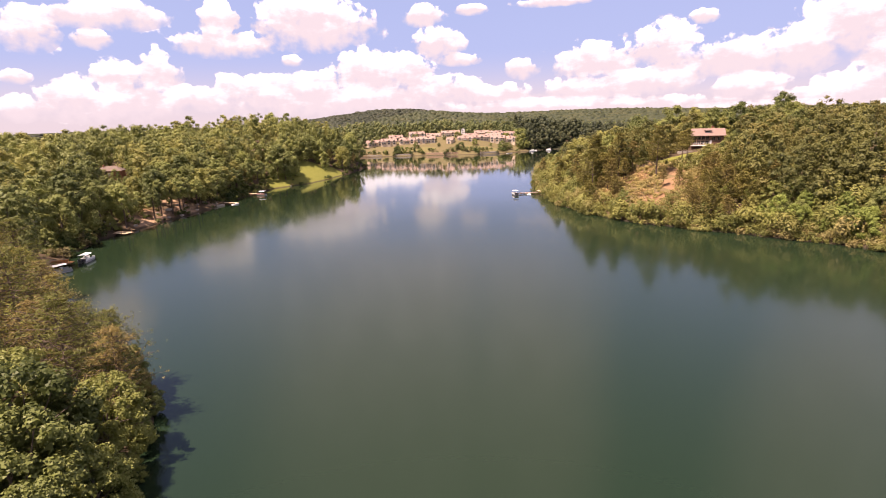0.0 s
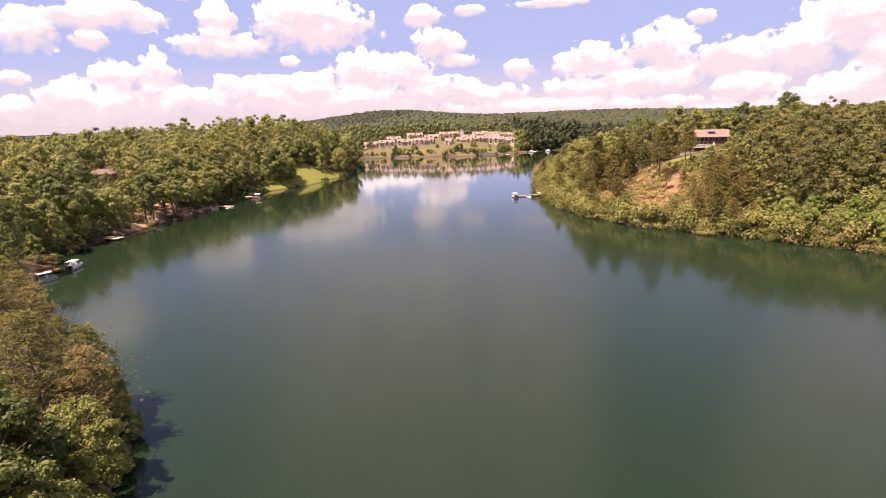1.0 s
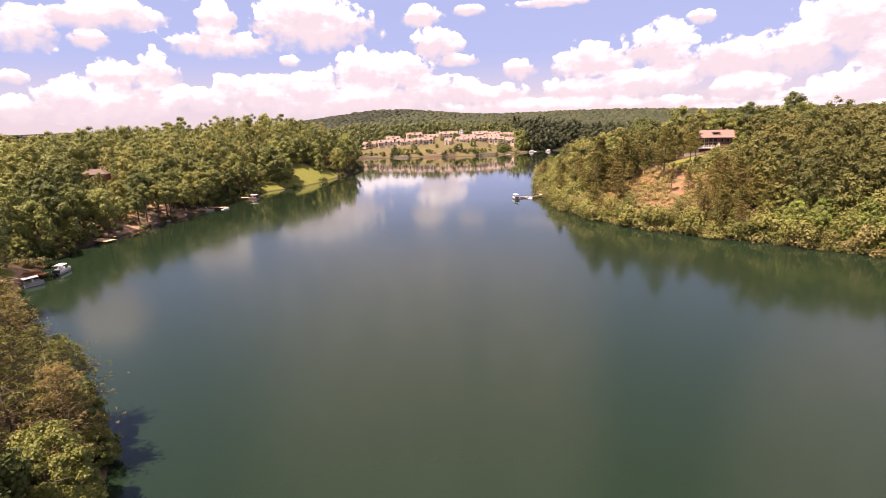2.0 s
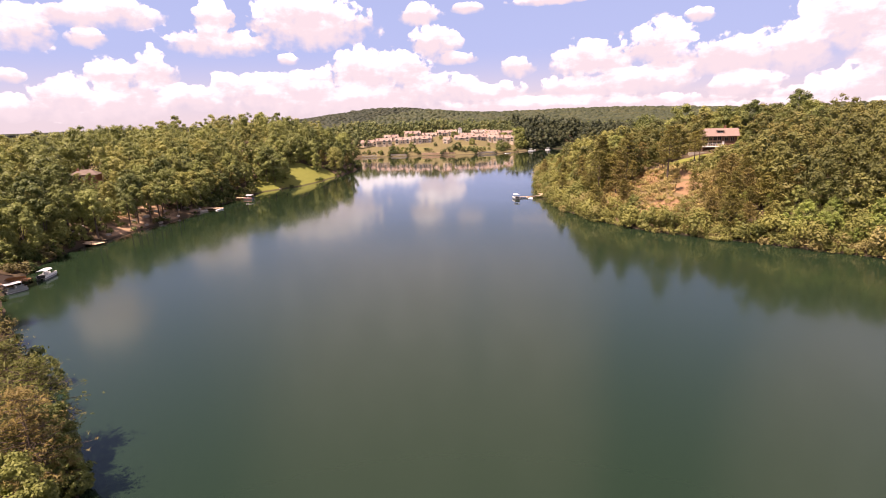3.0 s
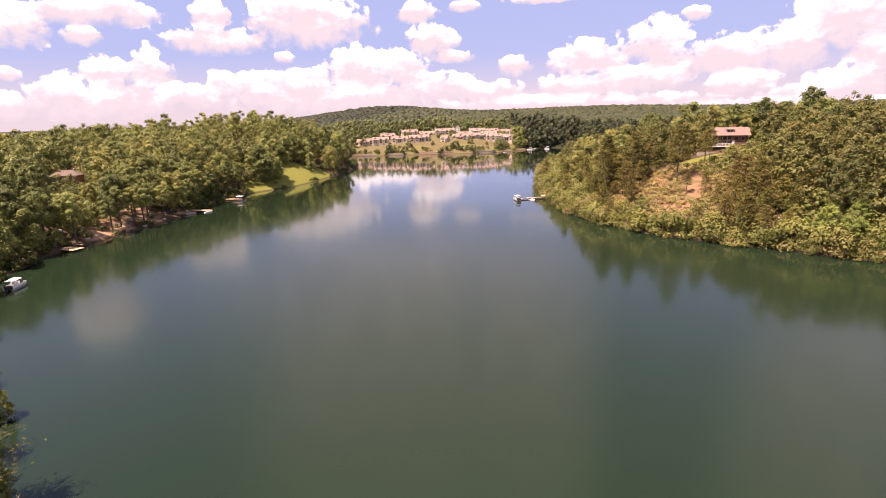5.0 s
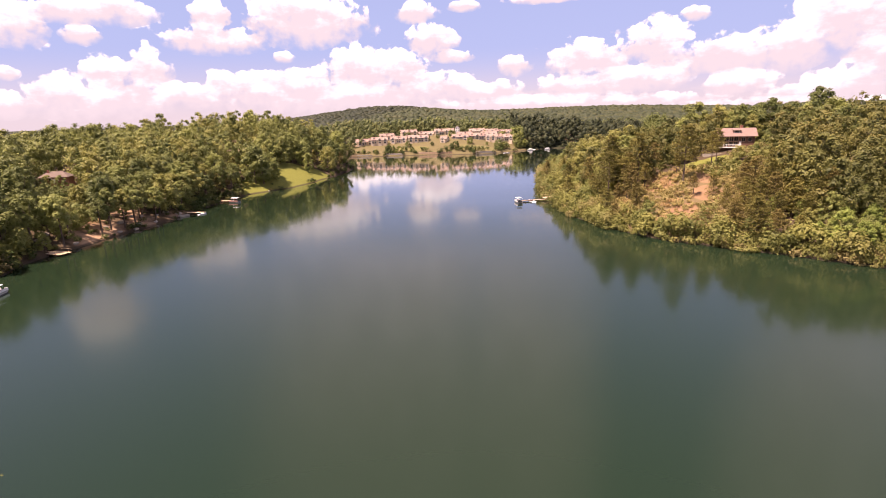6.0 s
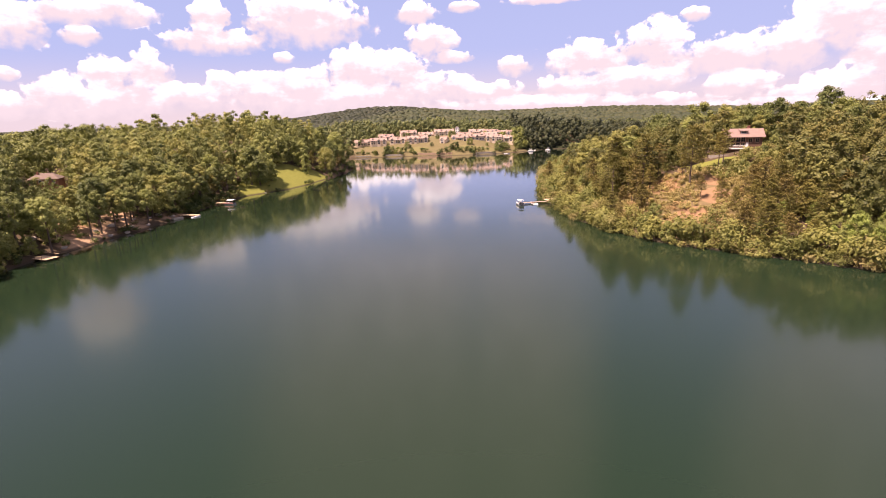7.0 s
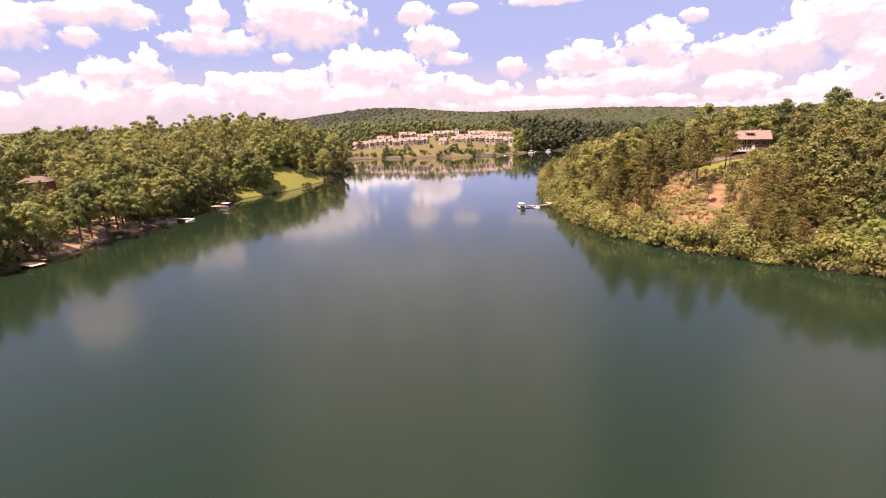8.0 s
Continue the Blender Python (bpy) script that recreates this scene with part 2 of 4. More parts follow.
# ---- meshes ----
def mesh_of(name, verts, faces, mat, smooth=False):
    """A mesh from arrays: verts (n, 3) and faces (m, k), all with k corners."""
    verts, faces = np.asarray(verts, np.float32), np.asarray(faces, np.int32)
    me = bpy.data.meshes.new(name)
    k = faces.shape[1]
    me.vertices.add(len(verts)), me.loops.add(faces.size), me.polygons.add(len(faces))
    me.vertices.foreach_set("co", verts.ravel())
    me.loops.foreach_set("vertex_index", faces.ravel())
    me.polygons.foreach_set("loop_start", np.arange(0, faces.size, k, dtype=np.int32))
    if smooth:
        me.polygons.foreach_set("use_smooth", np.ones(len(faces), bool))
    me.materials.append(mat)
    me.update(calc_edges=True)
    return me


def part(name, bm, mat, parent, label=""):
    """Links a bmesh as one mesh object under a thing or a part."""
    me = bpy.data.meshes.new(name)
    bm.to_mesh(me)
    bm.free()
    me.materials.append(mat)
    ob = new(name, me)
    ob.parent = parent
    return tagged(ob, label)


# ---- the lay of the land ----
WEST_SHORE = [(-12, -420), (-16, -120), (-19, 0), (-23.5, 28), (-29, 50), (-41, 66), (-57, 82), (-73, 100), (-81, 112), (-85, 124), (-88, 138),
              (-86, 152), (-82, 170), (-78, 194), (-76, 222), (-71, 243), (-58, 261), (-51, 286), (-44, 325), (-42, 348), (-56, 376), (-110, 398)]
NORTH_SHORE = [(-120, 428), (-80, 434), (-45, 440), (0, 440), (38, 435), (60, 440), (84, 458), (104, 474), (150, 482), (190, 455)]
EAST_SHORE = [(160, 400), (110, 345), (64, 300), (55, 270), (46, 232), (42, 202), (41.5, 176), (46, 157), (54, 142), (64, 132), (76, 121), (88, 109),
              (108, 82), (126, 40), (138, -80), (150, -420)]
LAKE = np.array(WEST_SHORE + NORTH_SHORE + EAST_SHORE, float)
# rise of the land above the lake: place, height that it levels out at, distance over which it rises, reach
WEST_RISES = [(-50, 40, 4.0, 20, 45), (-70, 90, 4.0, 25, 45), (-110, 150, 17, 44, 60), (-110, 230, 28.5, 48, 80), (-90, 340, 36, 36, 80),
    (-260, 250, 10, 60, 160), (-68, 350, 34, 24, 38), (-60, 555, 25, 50, 45), (-60, -120, 6, 30, 100), (-500, 700, 7, 200, 300)]
EAST_RISES = [(20, 470, 25, 31, 90), (10, 555, 26, 50, 45), (80, 560, 25, 50, 45), (125, 508, 27, 24, 36), (95, 172, 22, 27, 60), (130, 100, 18, 28, 60),
    (180, 200, 21, 34, 90), (120, 300, 17, 50, 80), (160, -100, 12, 40, 140), (0, 800, 9, 200, 260), (500, 700, 13, 200, 300)]
RISES = WEST_RISES + EAST_RISES


def shore_distance(x, y):
    """Metres from the shore line, positive on land."""
    x, y = np.asarray(x, float), np.asarray(y, float)
    best = np.full(x.shape, 1e9)
    inside = np.zeros(x.shape, bool)
    n = len(LAKE)
    for i in range(n):
        (ax, ay), (bx, by) = LAKE[i], LAKE[(i + 1) % n]
        dx, dy = bx - ax, by - ay
        t = np.clip(((x - ax) * dx + (y - ay) * dy) / (dx * dx + dy * dy), 0, 1)
        best = np.minimum(best, np.hypot(x - ax - t * dx, y - ay - t * dy))
        if ay != by:
            inside ^= ((ay > y) != (by > y)) & (x < dx * (y - ay) / dy + ax)
    return np.where(inside, -best, best) + 0.7 * np.sin(x * 0.31 + 1.3 * np.sin(y * 0.17)) * np.sin(y * 0.27 + x * 0.07)


def height(x, y):
    x, y = np.asarray(x, float), np.asarray(y, float)
    d = shore_distance(x, y)
    top, run, wsum = np.zeros_like(x), np.zeros_like(x), np.zeros_like(x) + 1e-9
    for px, py, h, l, reach in RISES:
        w = np.exp(-np.hypot(x - px, y - py) / reach * 2.0)
        top, run, wsum = top + w * h, run + w * l, wsum + w
    top, run = top / wsum, run / wsum
    up = top * (1 - np.exp(-np.maximum(d, 0) / run)) + 0.15 * np.minimum(np.maximum(d, 0), 2.0)
    up = up + 0.5 * np.sin(x * 0.05 + 2.0 * np.sin(y * 0.03)) * np.sin(y * 0.06) * np.clip(d / 15, 0, 1)
    ridge = 9 + 27 * np.exp(-((x + 110) / 190) ** 2) + 8 + 3 * np.sin(x * 0.006) + 8 * np.exp(-((x - 560) / 260) ** 2)
    ridge = ridge - 13 * np.clip((-x - 330) / 300, 0, 1)
    up = up + ridge * np.clip((y - 900) / 600, 0, 1) ** 1.5
    return np.where(d > 0, up, np.maximum(d * 0.35, -6))


def axis(lo, hi, fine, far_lo, far_hi):
    mid = list(np.arange(lo, hi + 0.1, fine))
    step, v, out = fine, hi, []
    while v < far_hi:
        step = min(step * 1.15, 120)
        v += step
        out.append(v)
    step, v, low = fine, lo, []
    while v > far_lo:
        step = min(step * 1.15, 120)
        v -= step
        low.append(v)
    return np.array(low[::-1] + mid + out)


def build_ground():
    gx, gy = axis(-150, 170, 3.0, -3000, 3000), axis(-20, 500, 3.0, -1500, 4300)
    X, Y = np.meshgrid(gx, gy)
    Z = height(X, Y)
    nx, ny = len(gx), len(gy)
    i = (np.arange(ny - 1)[:, None] * nx + np.arange(nx - 1)[None, :]).ravel()
    faces = np.stack([i, i + 1, i + 1 + nx, i + nx], 1)
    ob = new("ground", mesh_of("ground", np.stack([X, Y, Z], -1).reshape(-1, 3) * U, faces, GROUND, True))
    tagged(ob, "wooded hilly ground with leaf litter, red clay and mown grass", "ground", kind="structure")
    lake = new("water", mesh_of("water", np.array([(-160, -430, 0), (230, -430, 0), (230, 500, 0), (-160, 500, 0)]) * U, [(0, 1, 2, 3)], WATER))
    tagged(lake, "calm green lake water reflecting trees and clouds", "lake", kind="structure")


build_ground()


# ---- trees ----
def leaves(rng, centres, radii, count, size, up=0.30, flat=1.0, slim=0.62, inner=0.72, kite=True, axis=None, tumble=0.28):
    """Leaf sprays as bent kites or triangles on the outsides of lobes, facing away from them. Returns verts and faces."""
    k = rng.integers(0, len(centres), count)
    d = rng.normal(size=(count, 3))
    if axis is not None:
        out = centres[k] - axis
        d += 0.9 * out / (np.linalg.norm(out, axis=1)[:, None] + 1e-6)
    d[:, 2] += up
    d /= np.linalg.norm(d, axis=1)[:, None]
    r = (inner + (1.12 - inner) * rng.random(count))[:, None]
    p = centres[k] + d * r * radii[k] + rng.normal(scale=0.05, size=(count, 3)) * radii[k]
    n = d + rng.normal(scale=tumble, size=(count, 3)) + np.array([0, 0, up])
    n[:, 2] *= flat
    n /= np.linalg.norm(n, axis=1)[:, None]
    a = np.cross(n, rng.normal(size=(count, 3)))
    a /= np.linalg.norm(a, axis=1)[:, None]
    b = np.cross(n, a)
    s = (size * rng.uniform(0.6, 1.35, count))[:, None]
    bend = n * s * 0.22
    if not kite:
        v = np.stack([p - a * s * 0.9, p + a * s * 0.55 - b * s * 0.8, p + a * s * 0.75 + b * s * 0.7], 1).reshape(-1, 3)
        return v, np.arange(3 * count).reshape(-1, 3)
    v = np.stack([p - a * s, p - b * s * slim + bend, p + a * s - bend * 0.6, p + b * s * slim + bend], 1).reshape(-1, 3)
    return v, np.arange(4 * count).reshape(-1, 4)


def shell(rng, centre, radii, rings=5, segs=8):
    """An uneven closed body of leaves inside a crown."""
    vs, fs = [], []
    for i in range(rings + 1):
        th = math.pi * i / rings
        for j in range(segs):
            ph = 2 * math.pi * (j + 0.5 * (i % 2)) / segs
            w = rng.uniform(0.80, 1.14)
            vs.append((centre[0] + radii[0] * w * math.sin(th) * math.cos(ph), centre[1] + radii[1] * w * math.sin(th) * math.sin(ph),
                       centre[2] + radii[2] * w * math.cos(th)))
    for i in range(rings):
        for j in range(segs):
            fs.append((i * segs + j, (i + 1) * segs + j, (i + 1) * segs + (j + 1) % segs, i * segs + (j + 1) % segs))
    fs = np.array(fs)
    return np.array(vs), np.concatenate([fs[:, :3], fs[:, (0, 2, 3)]])


def joined(pieces):
    vs, fs, n = [], [], 0
    for v, f in pieces:
        vs.append(v), fs.append(f + n)
        n += len(v)
    return np.concatenate(vs), np.concatenate(fs)


def limb(p0, p1, r0, r1, segs=6, bow=0.0, steps=3):
    """A tapered, slightly bowed limb."""
    p0, p1 = np.array(p0, float), np.array(p1, float)
    d = p1 - p0
    side = np.cross(d, (0.3, 0.2, 1.0) if abs(d[2]) < np.linalg.norm(d) * 0.8 else (1, 0, 0))
    side /= np.linalg.norm(side)
    other = np.cross(d, side)
    other /= np.linalg.norm(other)
    vs, fs = [], []
    for i in range(steps + 1):
        t = i / steps
        c = p0 + d * t + side * bow * math.sin(math.pi * t)
        r = r0 + (r1 - r0) * t
        for j in range(segs):
            a = 2 * math.pi * j / segs
            vs.append(c + side * r * math.cos(a) + other * r * math.sin(a))
    for i in range(steps):
        for j in range(segs):
            fs.append((i * segs + j, i * segs + (j + 1) % segs, (i + 1) * segs + (j + 1) % segs, (i + 1) * segs + j))
    return np.array(vs), np.array(fs)


def broadleaf(seed, tall=10.0, spread=4.2, base=0.30, lobes=30, count=2200, size=0.24, limbs=True, clump=0.34, solid=0.0, full=0.42, shells=(3, 6), inside=0.30, ruffle=0.28):
    """Verts and faces of a broadleaved tree's trunk and crown, rooted at the origin: billows of leaves over an uneven oval."""
    rng = np.random.default_rng(seed)
    c, r = [], []
    lean = rng.normal(scale=0.10, size=2) * spread
    wave = rng.uniform(0, 6.283, 2)
    for i in range(lobes):
        u = (i + rng.random()) / lobes
        ph = 2.39996 * i + rng.normal(scale=0.4)
        wide = spread * max(1.0 - ((u - full) / (1.04 - full if u > full else full + 0.22)) ** 2, 0.05) ** 0.5
        wide *= 1.0 + 0.16 * math.sin(2 * ph + wave[0]) + 0.12 * math.sin(3 * ph + 4 * u + wave[1])
        q = spread * clump * rng.uniform(0.72, 1.22) * (1.05 - 0.14 * u)
        rad = max(wide - q * 0.8, 0.0) * rng.uniform(0.78, 1.06)
        z = tall * base + (tall * (1 - base) - q * 0.8) * u + rng.normal(scale=0.15) * q
        c.append((rad * math.cos(ph) + lean[0] * u, rad * math.sin(ph) + lean[1] * u, max(z, q * 0.5)))
        r.append((q * rng.uniform(0.85, 1.2), q * rng.uniform(0.85, 1.2), q * rng.uniform(0.66, 0.95)))
    c, r = np.array(c), np.array(r)
    middle = np.array((0, 0, tall * (base + 0.40 * (1 - base))))
    crown = [leaves(rng, c, r, count, size, 0.30, kite=False, axis=middle, inner=0.72 if solid else 0.60, tumble=ruffle)]
    if solid:
        crown += [shell(rng, p, q * solid, *shells) for p, q in zip(c, r)]
    else:
        # older foliage inside the billows
        crown.append(leaves(rng, c, r * 0.55, int(count * inside), size * 2.0, 0.2, kite=False, inner=0.1, tumble=1.2))
    wood = [limb((0, 0, -1.0), (lean[0] * 0.5, lean[1] * 0.5, tall * (base + 0.5 * (1 - base))), tall * 0.020 + 0.05, 0.07, 7, 0.15)]
    if limbs:
        for i in range(6):
            j = rng.integers(0, lobes)
            z0 = rng.uniform(max(base * 0.8, 0.15), 0.5) * tall
            wood.append(limb((0, 0, z0), c[j], 0.08, 0.03, 4, 0.2, 2))
    return joined(wood), joined(crown)


def pine(seed, tall=12.0, spread=3.6, base=0.30, whorls=11, per=6, tufts=9, size=0.42, kite=False, slim=0.44, many=2):
    """A ragged pine: whorls of level boughs with flat sprays of needles."""
    rng = np.random.default_rng(seed)
    wood = [limb((0, 0, -1.0), (rng.normal() * 0.15, rng.normal() * 0.15, tall * 0.98), tall * 0.016 + 0.05, 0.04, 7, 0.1)]
    crown = []
    for i in range(whorls):
        t = i / (whorls - 1)
        z = tall * (base + (0.97 - base) * t)
        reach = spread * (0.72 + 0.28 * min(t / 0.3, 1.0)) * max(1.0 - t ** 2.6, 0.10) ** 0.6 * rng.uniform(0.7, 1.1)
        for j in range(per):
            a = 2 * math.pi * (j + rng.random()) / per
            e = reach * rng.uniform(0.6, 1.1)
            tip = np.array((e * math.cos(a), e * math.sin(a), z + e * rng.uniform(-0.15, 0.42)))
            wood.append(limb((0, 0, z), tip, 0.05, 0.015, 3, 0.05, 1))
            f = rng.uniform(0.35, 1.05, tufts)[:, None]
            c = np.array((0, 0, z)) * (1 - f) + tip * f + rng.normal(scale=(0.30, 0.30, 0.17), size=(tufts, 3)) * (0.5 + 0.3 * reach)
            crown.append(leaves(rng, c, np.full((tufts, 3), 0.18), tufts * (many if kite else 3), size, 0.6, 1.7, slim, 0.5, kite, tumble=0.6))
    return joined(wood), joined(crown)


def shrub(seed, tall=1.6, spread=1.3, count=480, size=0.15):
    rng = np.random.default_rng(seed)
    c = np.stack([rng.uniform(-0.6, 0.6, 6) * spread, rng.uniform(-0.6, 0.6, 6) * spread, rng.uniform(0.35, 0.7, 6) * tall], 1)
    r = np.stack([np.full(6, spread * 0.5), np.full(6, spread * 0.5), np.full(6, tall * 0.38)], 1)
    crown = [leaves(rng, c, r, count, size, inner=0.5, kite=False)]
    wood = [limb((0, 0, -0.4), (0.1, 0, tall * 0.6), 0.06, 0.03, 5)]
    return joined(wood), joined(crown)


def tree_thing(name, shape, mat, label, category, group):
    """A tree as an Empty with a trunk and a crown; kept as a model for its copies."""
    root = new(name)
    for n, (v, f), m in (("trunk", shape[0], BARK), ("crown", shape[1], mat)):
        o = new(n, mesh_of(n, v, f, m))
        o.parent = root
    return tagged(root, label, category, group)


rng = np.random.default_rng(7)


def placed(x, y, scale=1.0, turn=None, stretch=1.0, sink=0.0):
    z = float(height(np.array([x]), np.array([y]))[0]) - sink
    k = scale * U
    return Matrix.Translation((x * U, y * U, z * U)) @ Matrix.Rotation(rng.uniform(0, 6.283) if turn is None else turn, 4, "Z") @ Matrix.Diagonal((k, k, k * stretch, 1))


def scatter(x0, x1, y0, y1, gap, keep):
    """Places about gap metres apart, on land, where keep(x, y, d) holds."""
    gx, gy = np.meshgrid(np.arange(x0, x1, gap), np.arange(y0, y1, gap * 0.87))
    gx = gx + (np.arange(gx.shape[0]) % 2)[:, None] * gap / 2
    gx, gy = (gx + rng.uniform(-0.36, 0.36, gx.shape) * gap).ravel(), (gy + rng.uniform(-0.36, 0.36, gy.shape) * gap).ravel()
    d = shore_distance(gx, gy)
    ok = keep(gx, gy, d)
    return np.stack([gx[ok], gy[ok], d[ok]], 1)


# clearings: x, y, radius x, radius y
CLEARINGS = [(-62.5, 275, 7.5, 19), (-71, 250, 5.5, 12), (-53, 292, 4, 9), (86, 176, 9, 8), (97, 188, 11, 7), (82, 168, 7, 6), (89, 166, 8, 7), (45, 203.5, 6, 6), (67, 160, 11, 16), (77, 168, 7, 7), (74, 141, 9, 8), (-111.5, 191, 8, 6), (-90, 171, 12, 23),
             (8, 455, 74, 24), (12, 482, 68, 30), (-92, 285, 9, 9), (-84, 114, 5, 3.5), (76, 178, 6.5, 5), (119.5, 190, 3.5, 3.5), (60, 141, 3, 3)]


def clear(x, y):
    ok = np.ones(x.shape, bool)
    for cx, cy, rx, ry in CLEARINGS:
        ok &= ((x - cx) / rx) ** 2 + ((y - cy) / ry) ** 2 > 1
    return ok


def thinned(p):
    """Far back from the shore the trees stand wider apart; views stay open."""
    p = p[[low_enough(x, y, 1.0) > 0.8 for x, y, d in p]]
    return p[(p[:, 2] < 55) | (rng.random(len(p)) < 0.28)]


def stand_of(name, places, shapes, label, lo=0.85, hi=1.25, mat=LEAF_FAR, category="woods", sink=0.0):
    """Uncounted woods as one mesh."""
    vs, fs, n = [], [], 0
    zs = height(places[:, 0], places[:, 1])
    for (x, y, *_), z in zip(places, zs):
        v, f = shapes[rng.integers(0, len(shapes))]
        a, s = rng.uniform(0, 6.283), rng.uniform(lo, hi)
        c, q = math.cos(a) * s, math.sin(a) * s
        w = np.empty_like(v)
        w[:, 0], w[:, 1], w[:, 2] = v[:, 0] * c - v[:, 1] * q + x, v[:, 0] * q + v[:, 1] * c + y, v[:, 2] * s * rng.uniform(0.9, 1.12) + z - sink
        vs.append(w), fs.append(f + n)
        n += len(v)
    ob = new(name, mesh_of(name, np.concatenate(vs) * U, np.concatenate(fs), mat))
    return tagged(ob, label, category, kind="stuff")


def view_height(x, y, ax, ay, az):
    """How tall a tree may stand where the view from a house at (ax, ay, az) to the lake is kept open."""
    dx, dy = ax, ay - 28.0
    t = (x * dx + (y - 28.0) * dy) / (dx * dx + dy * dy)
    off = abs(x * dy - (y - 28.0) * dx) / math.hypot(dx, dy)
    if not 0.6 < t < 1.0 or off > 8.0:
        return 99.0
    return max(28.5 + (az - 28.5) * t - float(height(np.array([x]), np.array([y]))[0]), 1.5)


def low_enough(x, y, k, tall=17.0):
    """A tree's scale, cut back where a house keeps its view."""
    return min(k, min(view_height(x, y, 96.5, 186.0, 18.4), view_height(x, y, -111.7, 190.3, 13.8)) / tall)


used = set()


def plant(models, m, label=""):
    """The first call sets the model itself, later ones a copy."""
    ob = models[rng.integers(0, len(models))]
    if ob.name in used:
        twin = copy_thing(ob, m)
        twin.matrix_basis = m @ Matrix.Diagonal((*(ob.scale / U), 1))
        return tagged(twin, label)
    used.add(ob.name)
    ob.matrix_basis = m
    return tagged(ob, label)


# the point close by on the west shore: pines above, broadleaved trees by the water
near_broad = [tree_thing("broadleaf_tree", broadleaf(200 + i, 9.8, 4.6, 0.04, 100, 7800, 0.160, clump=0.20, ruffle=0.5), LEAF_NEAR,
                         "leafy green broadleaved tree leaning over the near shore", "tree", "near shore trees") for i in range(3)]
near_pine = [tree_thing("pine_tree", pine(210 + i, 11.0, 4.6, 0.10, 15, 8, 12, 0.20, True, 0.17, 4), NEEDLE_NEAR,
                        "feathery olive-brown pine on the near wooded point", "tree", "near shore pines") for i in range(3)]
for x, y, k in ((-24.2, 30, 0.8), (-26.0, 37, 0.82), (-25.5, 24, 0.9), (-29, 33.5, 1.12), (-31.5, 38, 1.1), (-23.2, 24, 0.36), (-23.6, 27.5, 0.34), (-24.6, 33.5, 0.36), (-25.9, 40.5, 0.36), (-27.7, 45.8, 0.34), (-29.6, 51, 0.34), (-23.0, 20, 0.4), (-37, 33, 1.1), (-29, 43.5, 0.95), (-36, 42, 1.2), (-36, 25, 1.2), (-46, 40, 1.2),
                (-32.5, 53, 0.6), (-45, 70, 0.5), (-82, 103, 0.55)):
    plant(near_broad, placed(x, y, k))
for x, y, k in ((-31, 49.5, 0.85), (-36, 50, 1.1), (-35, 56, 0.85), (-42, 55, 1.05), (-42, 62, 0.85), (-48, 60, 1.15), (-49, 68, 1.0), (-54, 64, 1.2),
                (-55, 74, 1.05), (-60, 70, 1.25), (-62, 80, 1.1), (-45, 49, 1.15), (-52, 54, 1.25), (-67, 77, 1.3), (-69, 88, 1.1), (-76, 90, 1.2),
                (-59, 60, 1.3), (-75, 82, 1.3), (-66, 65, 1.4), (-82, 95, 1.25)):
    plant(near_pine, placed(x, y, k))

# the woods on both shores, every tree one of a few shapes
east = scatter(38, 330, 60, 330, 6.0, lambda x, y, d: (d > 1.2) & clear(x, y) & (x < y * 0.98 + 25) & (x < 225) & ((d < 40) | (rng.random(x.shape) < 0.72)))
west = scatter(-420, -30, 84, 420, 7.8, lambda x, y, d: (d > 2.5) & clear(x, y) & (x > -y * 0.98 - 40) & (y > 104))
broad_models = [tree_thing("broadleaf_tree", broadleaf(10 + i, 12.5 + i % 3, 3.9 + 0.6 * (i % 3), 0.06 + 0.05 * (i % 3), 34, 2700, 0.26, clump=0.34, full=0.36 + 0.06 * (i % 3)), LEAF,
                           "full green broadleaved tree on the wooded lake shore", "tree", "shore trees") for i in range(6)]
low_models = [tree_thing("broadleaf_tree", broadleaf(20 + i, 11 + i, 4.7, 0.02, 36, 2700, 0.25, clump=0.32, full=0.28), LEAF,
                         "bushy light green tree with branches down to the bank", "tree", "shore trees") for i in range(3)]
sapling_models = [tree_thing("broadleaf_tree", broadleaf(70 + i, 11 + i, 4.3, 0.02, 34, 2400, 0.25, clump=0.32, full=0.26), LEAF_LIME,
                             "bright yellow-green young tree on the lake bank", "tree", "shore trees") for i in range(3)]
tall_models = [tree_thing("broadleaf_tree", broadleaf(25 + i, 13 + i, 3.7, 0.44, 28, 2500, 0.24, clump=0.34, full=0.45), LEAF,
                          "tall green tree with a bare trunk on the shady bank", "tree", "shore trees") for i in range(3)]
pine_models = [tree_thing("pine_tree", pine(30 + i, 13 + i, 4.4, 0.24, 10, 8, 11, 0.34), NEEDLE, "ragged olive-brown pine on the wooded lake shore",
                          "tree", "shore pines") for i in range(3)]
slope_pines = [tree_thing("pine_tree", pine(40 + i, 16 + i, 4.6, 0.42, 9, 8, 13, 0.36, True, 0.32), NEEDLE, "tall pine with a bare trunk on the clay slope",
                          "tree", "shore pines") for i in range(2)]
full_pines = [tree_thing("pine_tree", pine(45 + i, 12.5 + i, 4.9, 0.05, 13, 8, 13, 0.36, True, 0.32), NEEDLE, "feathery olive-brown pine on the lower slope",
                         "tree", "shore pines") for i in range(2)]
far_shapes = [broadleaf(50 + i, 12.5 + i % 3, 4.1 + 0.55 * (i % 3), 0.10, 22, 900, 0.32, False, clump=0.39)[1] for i in range(5)]
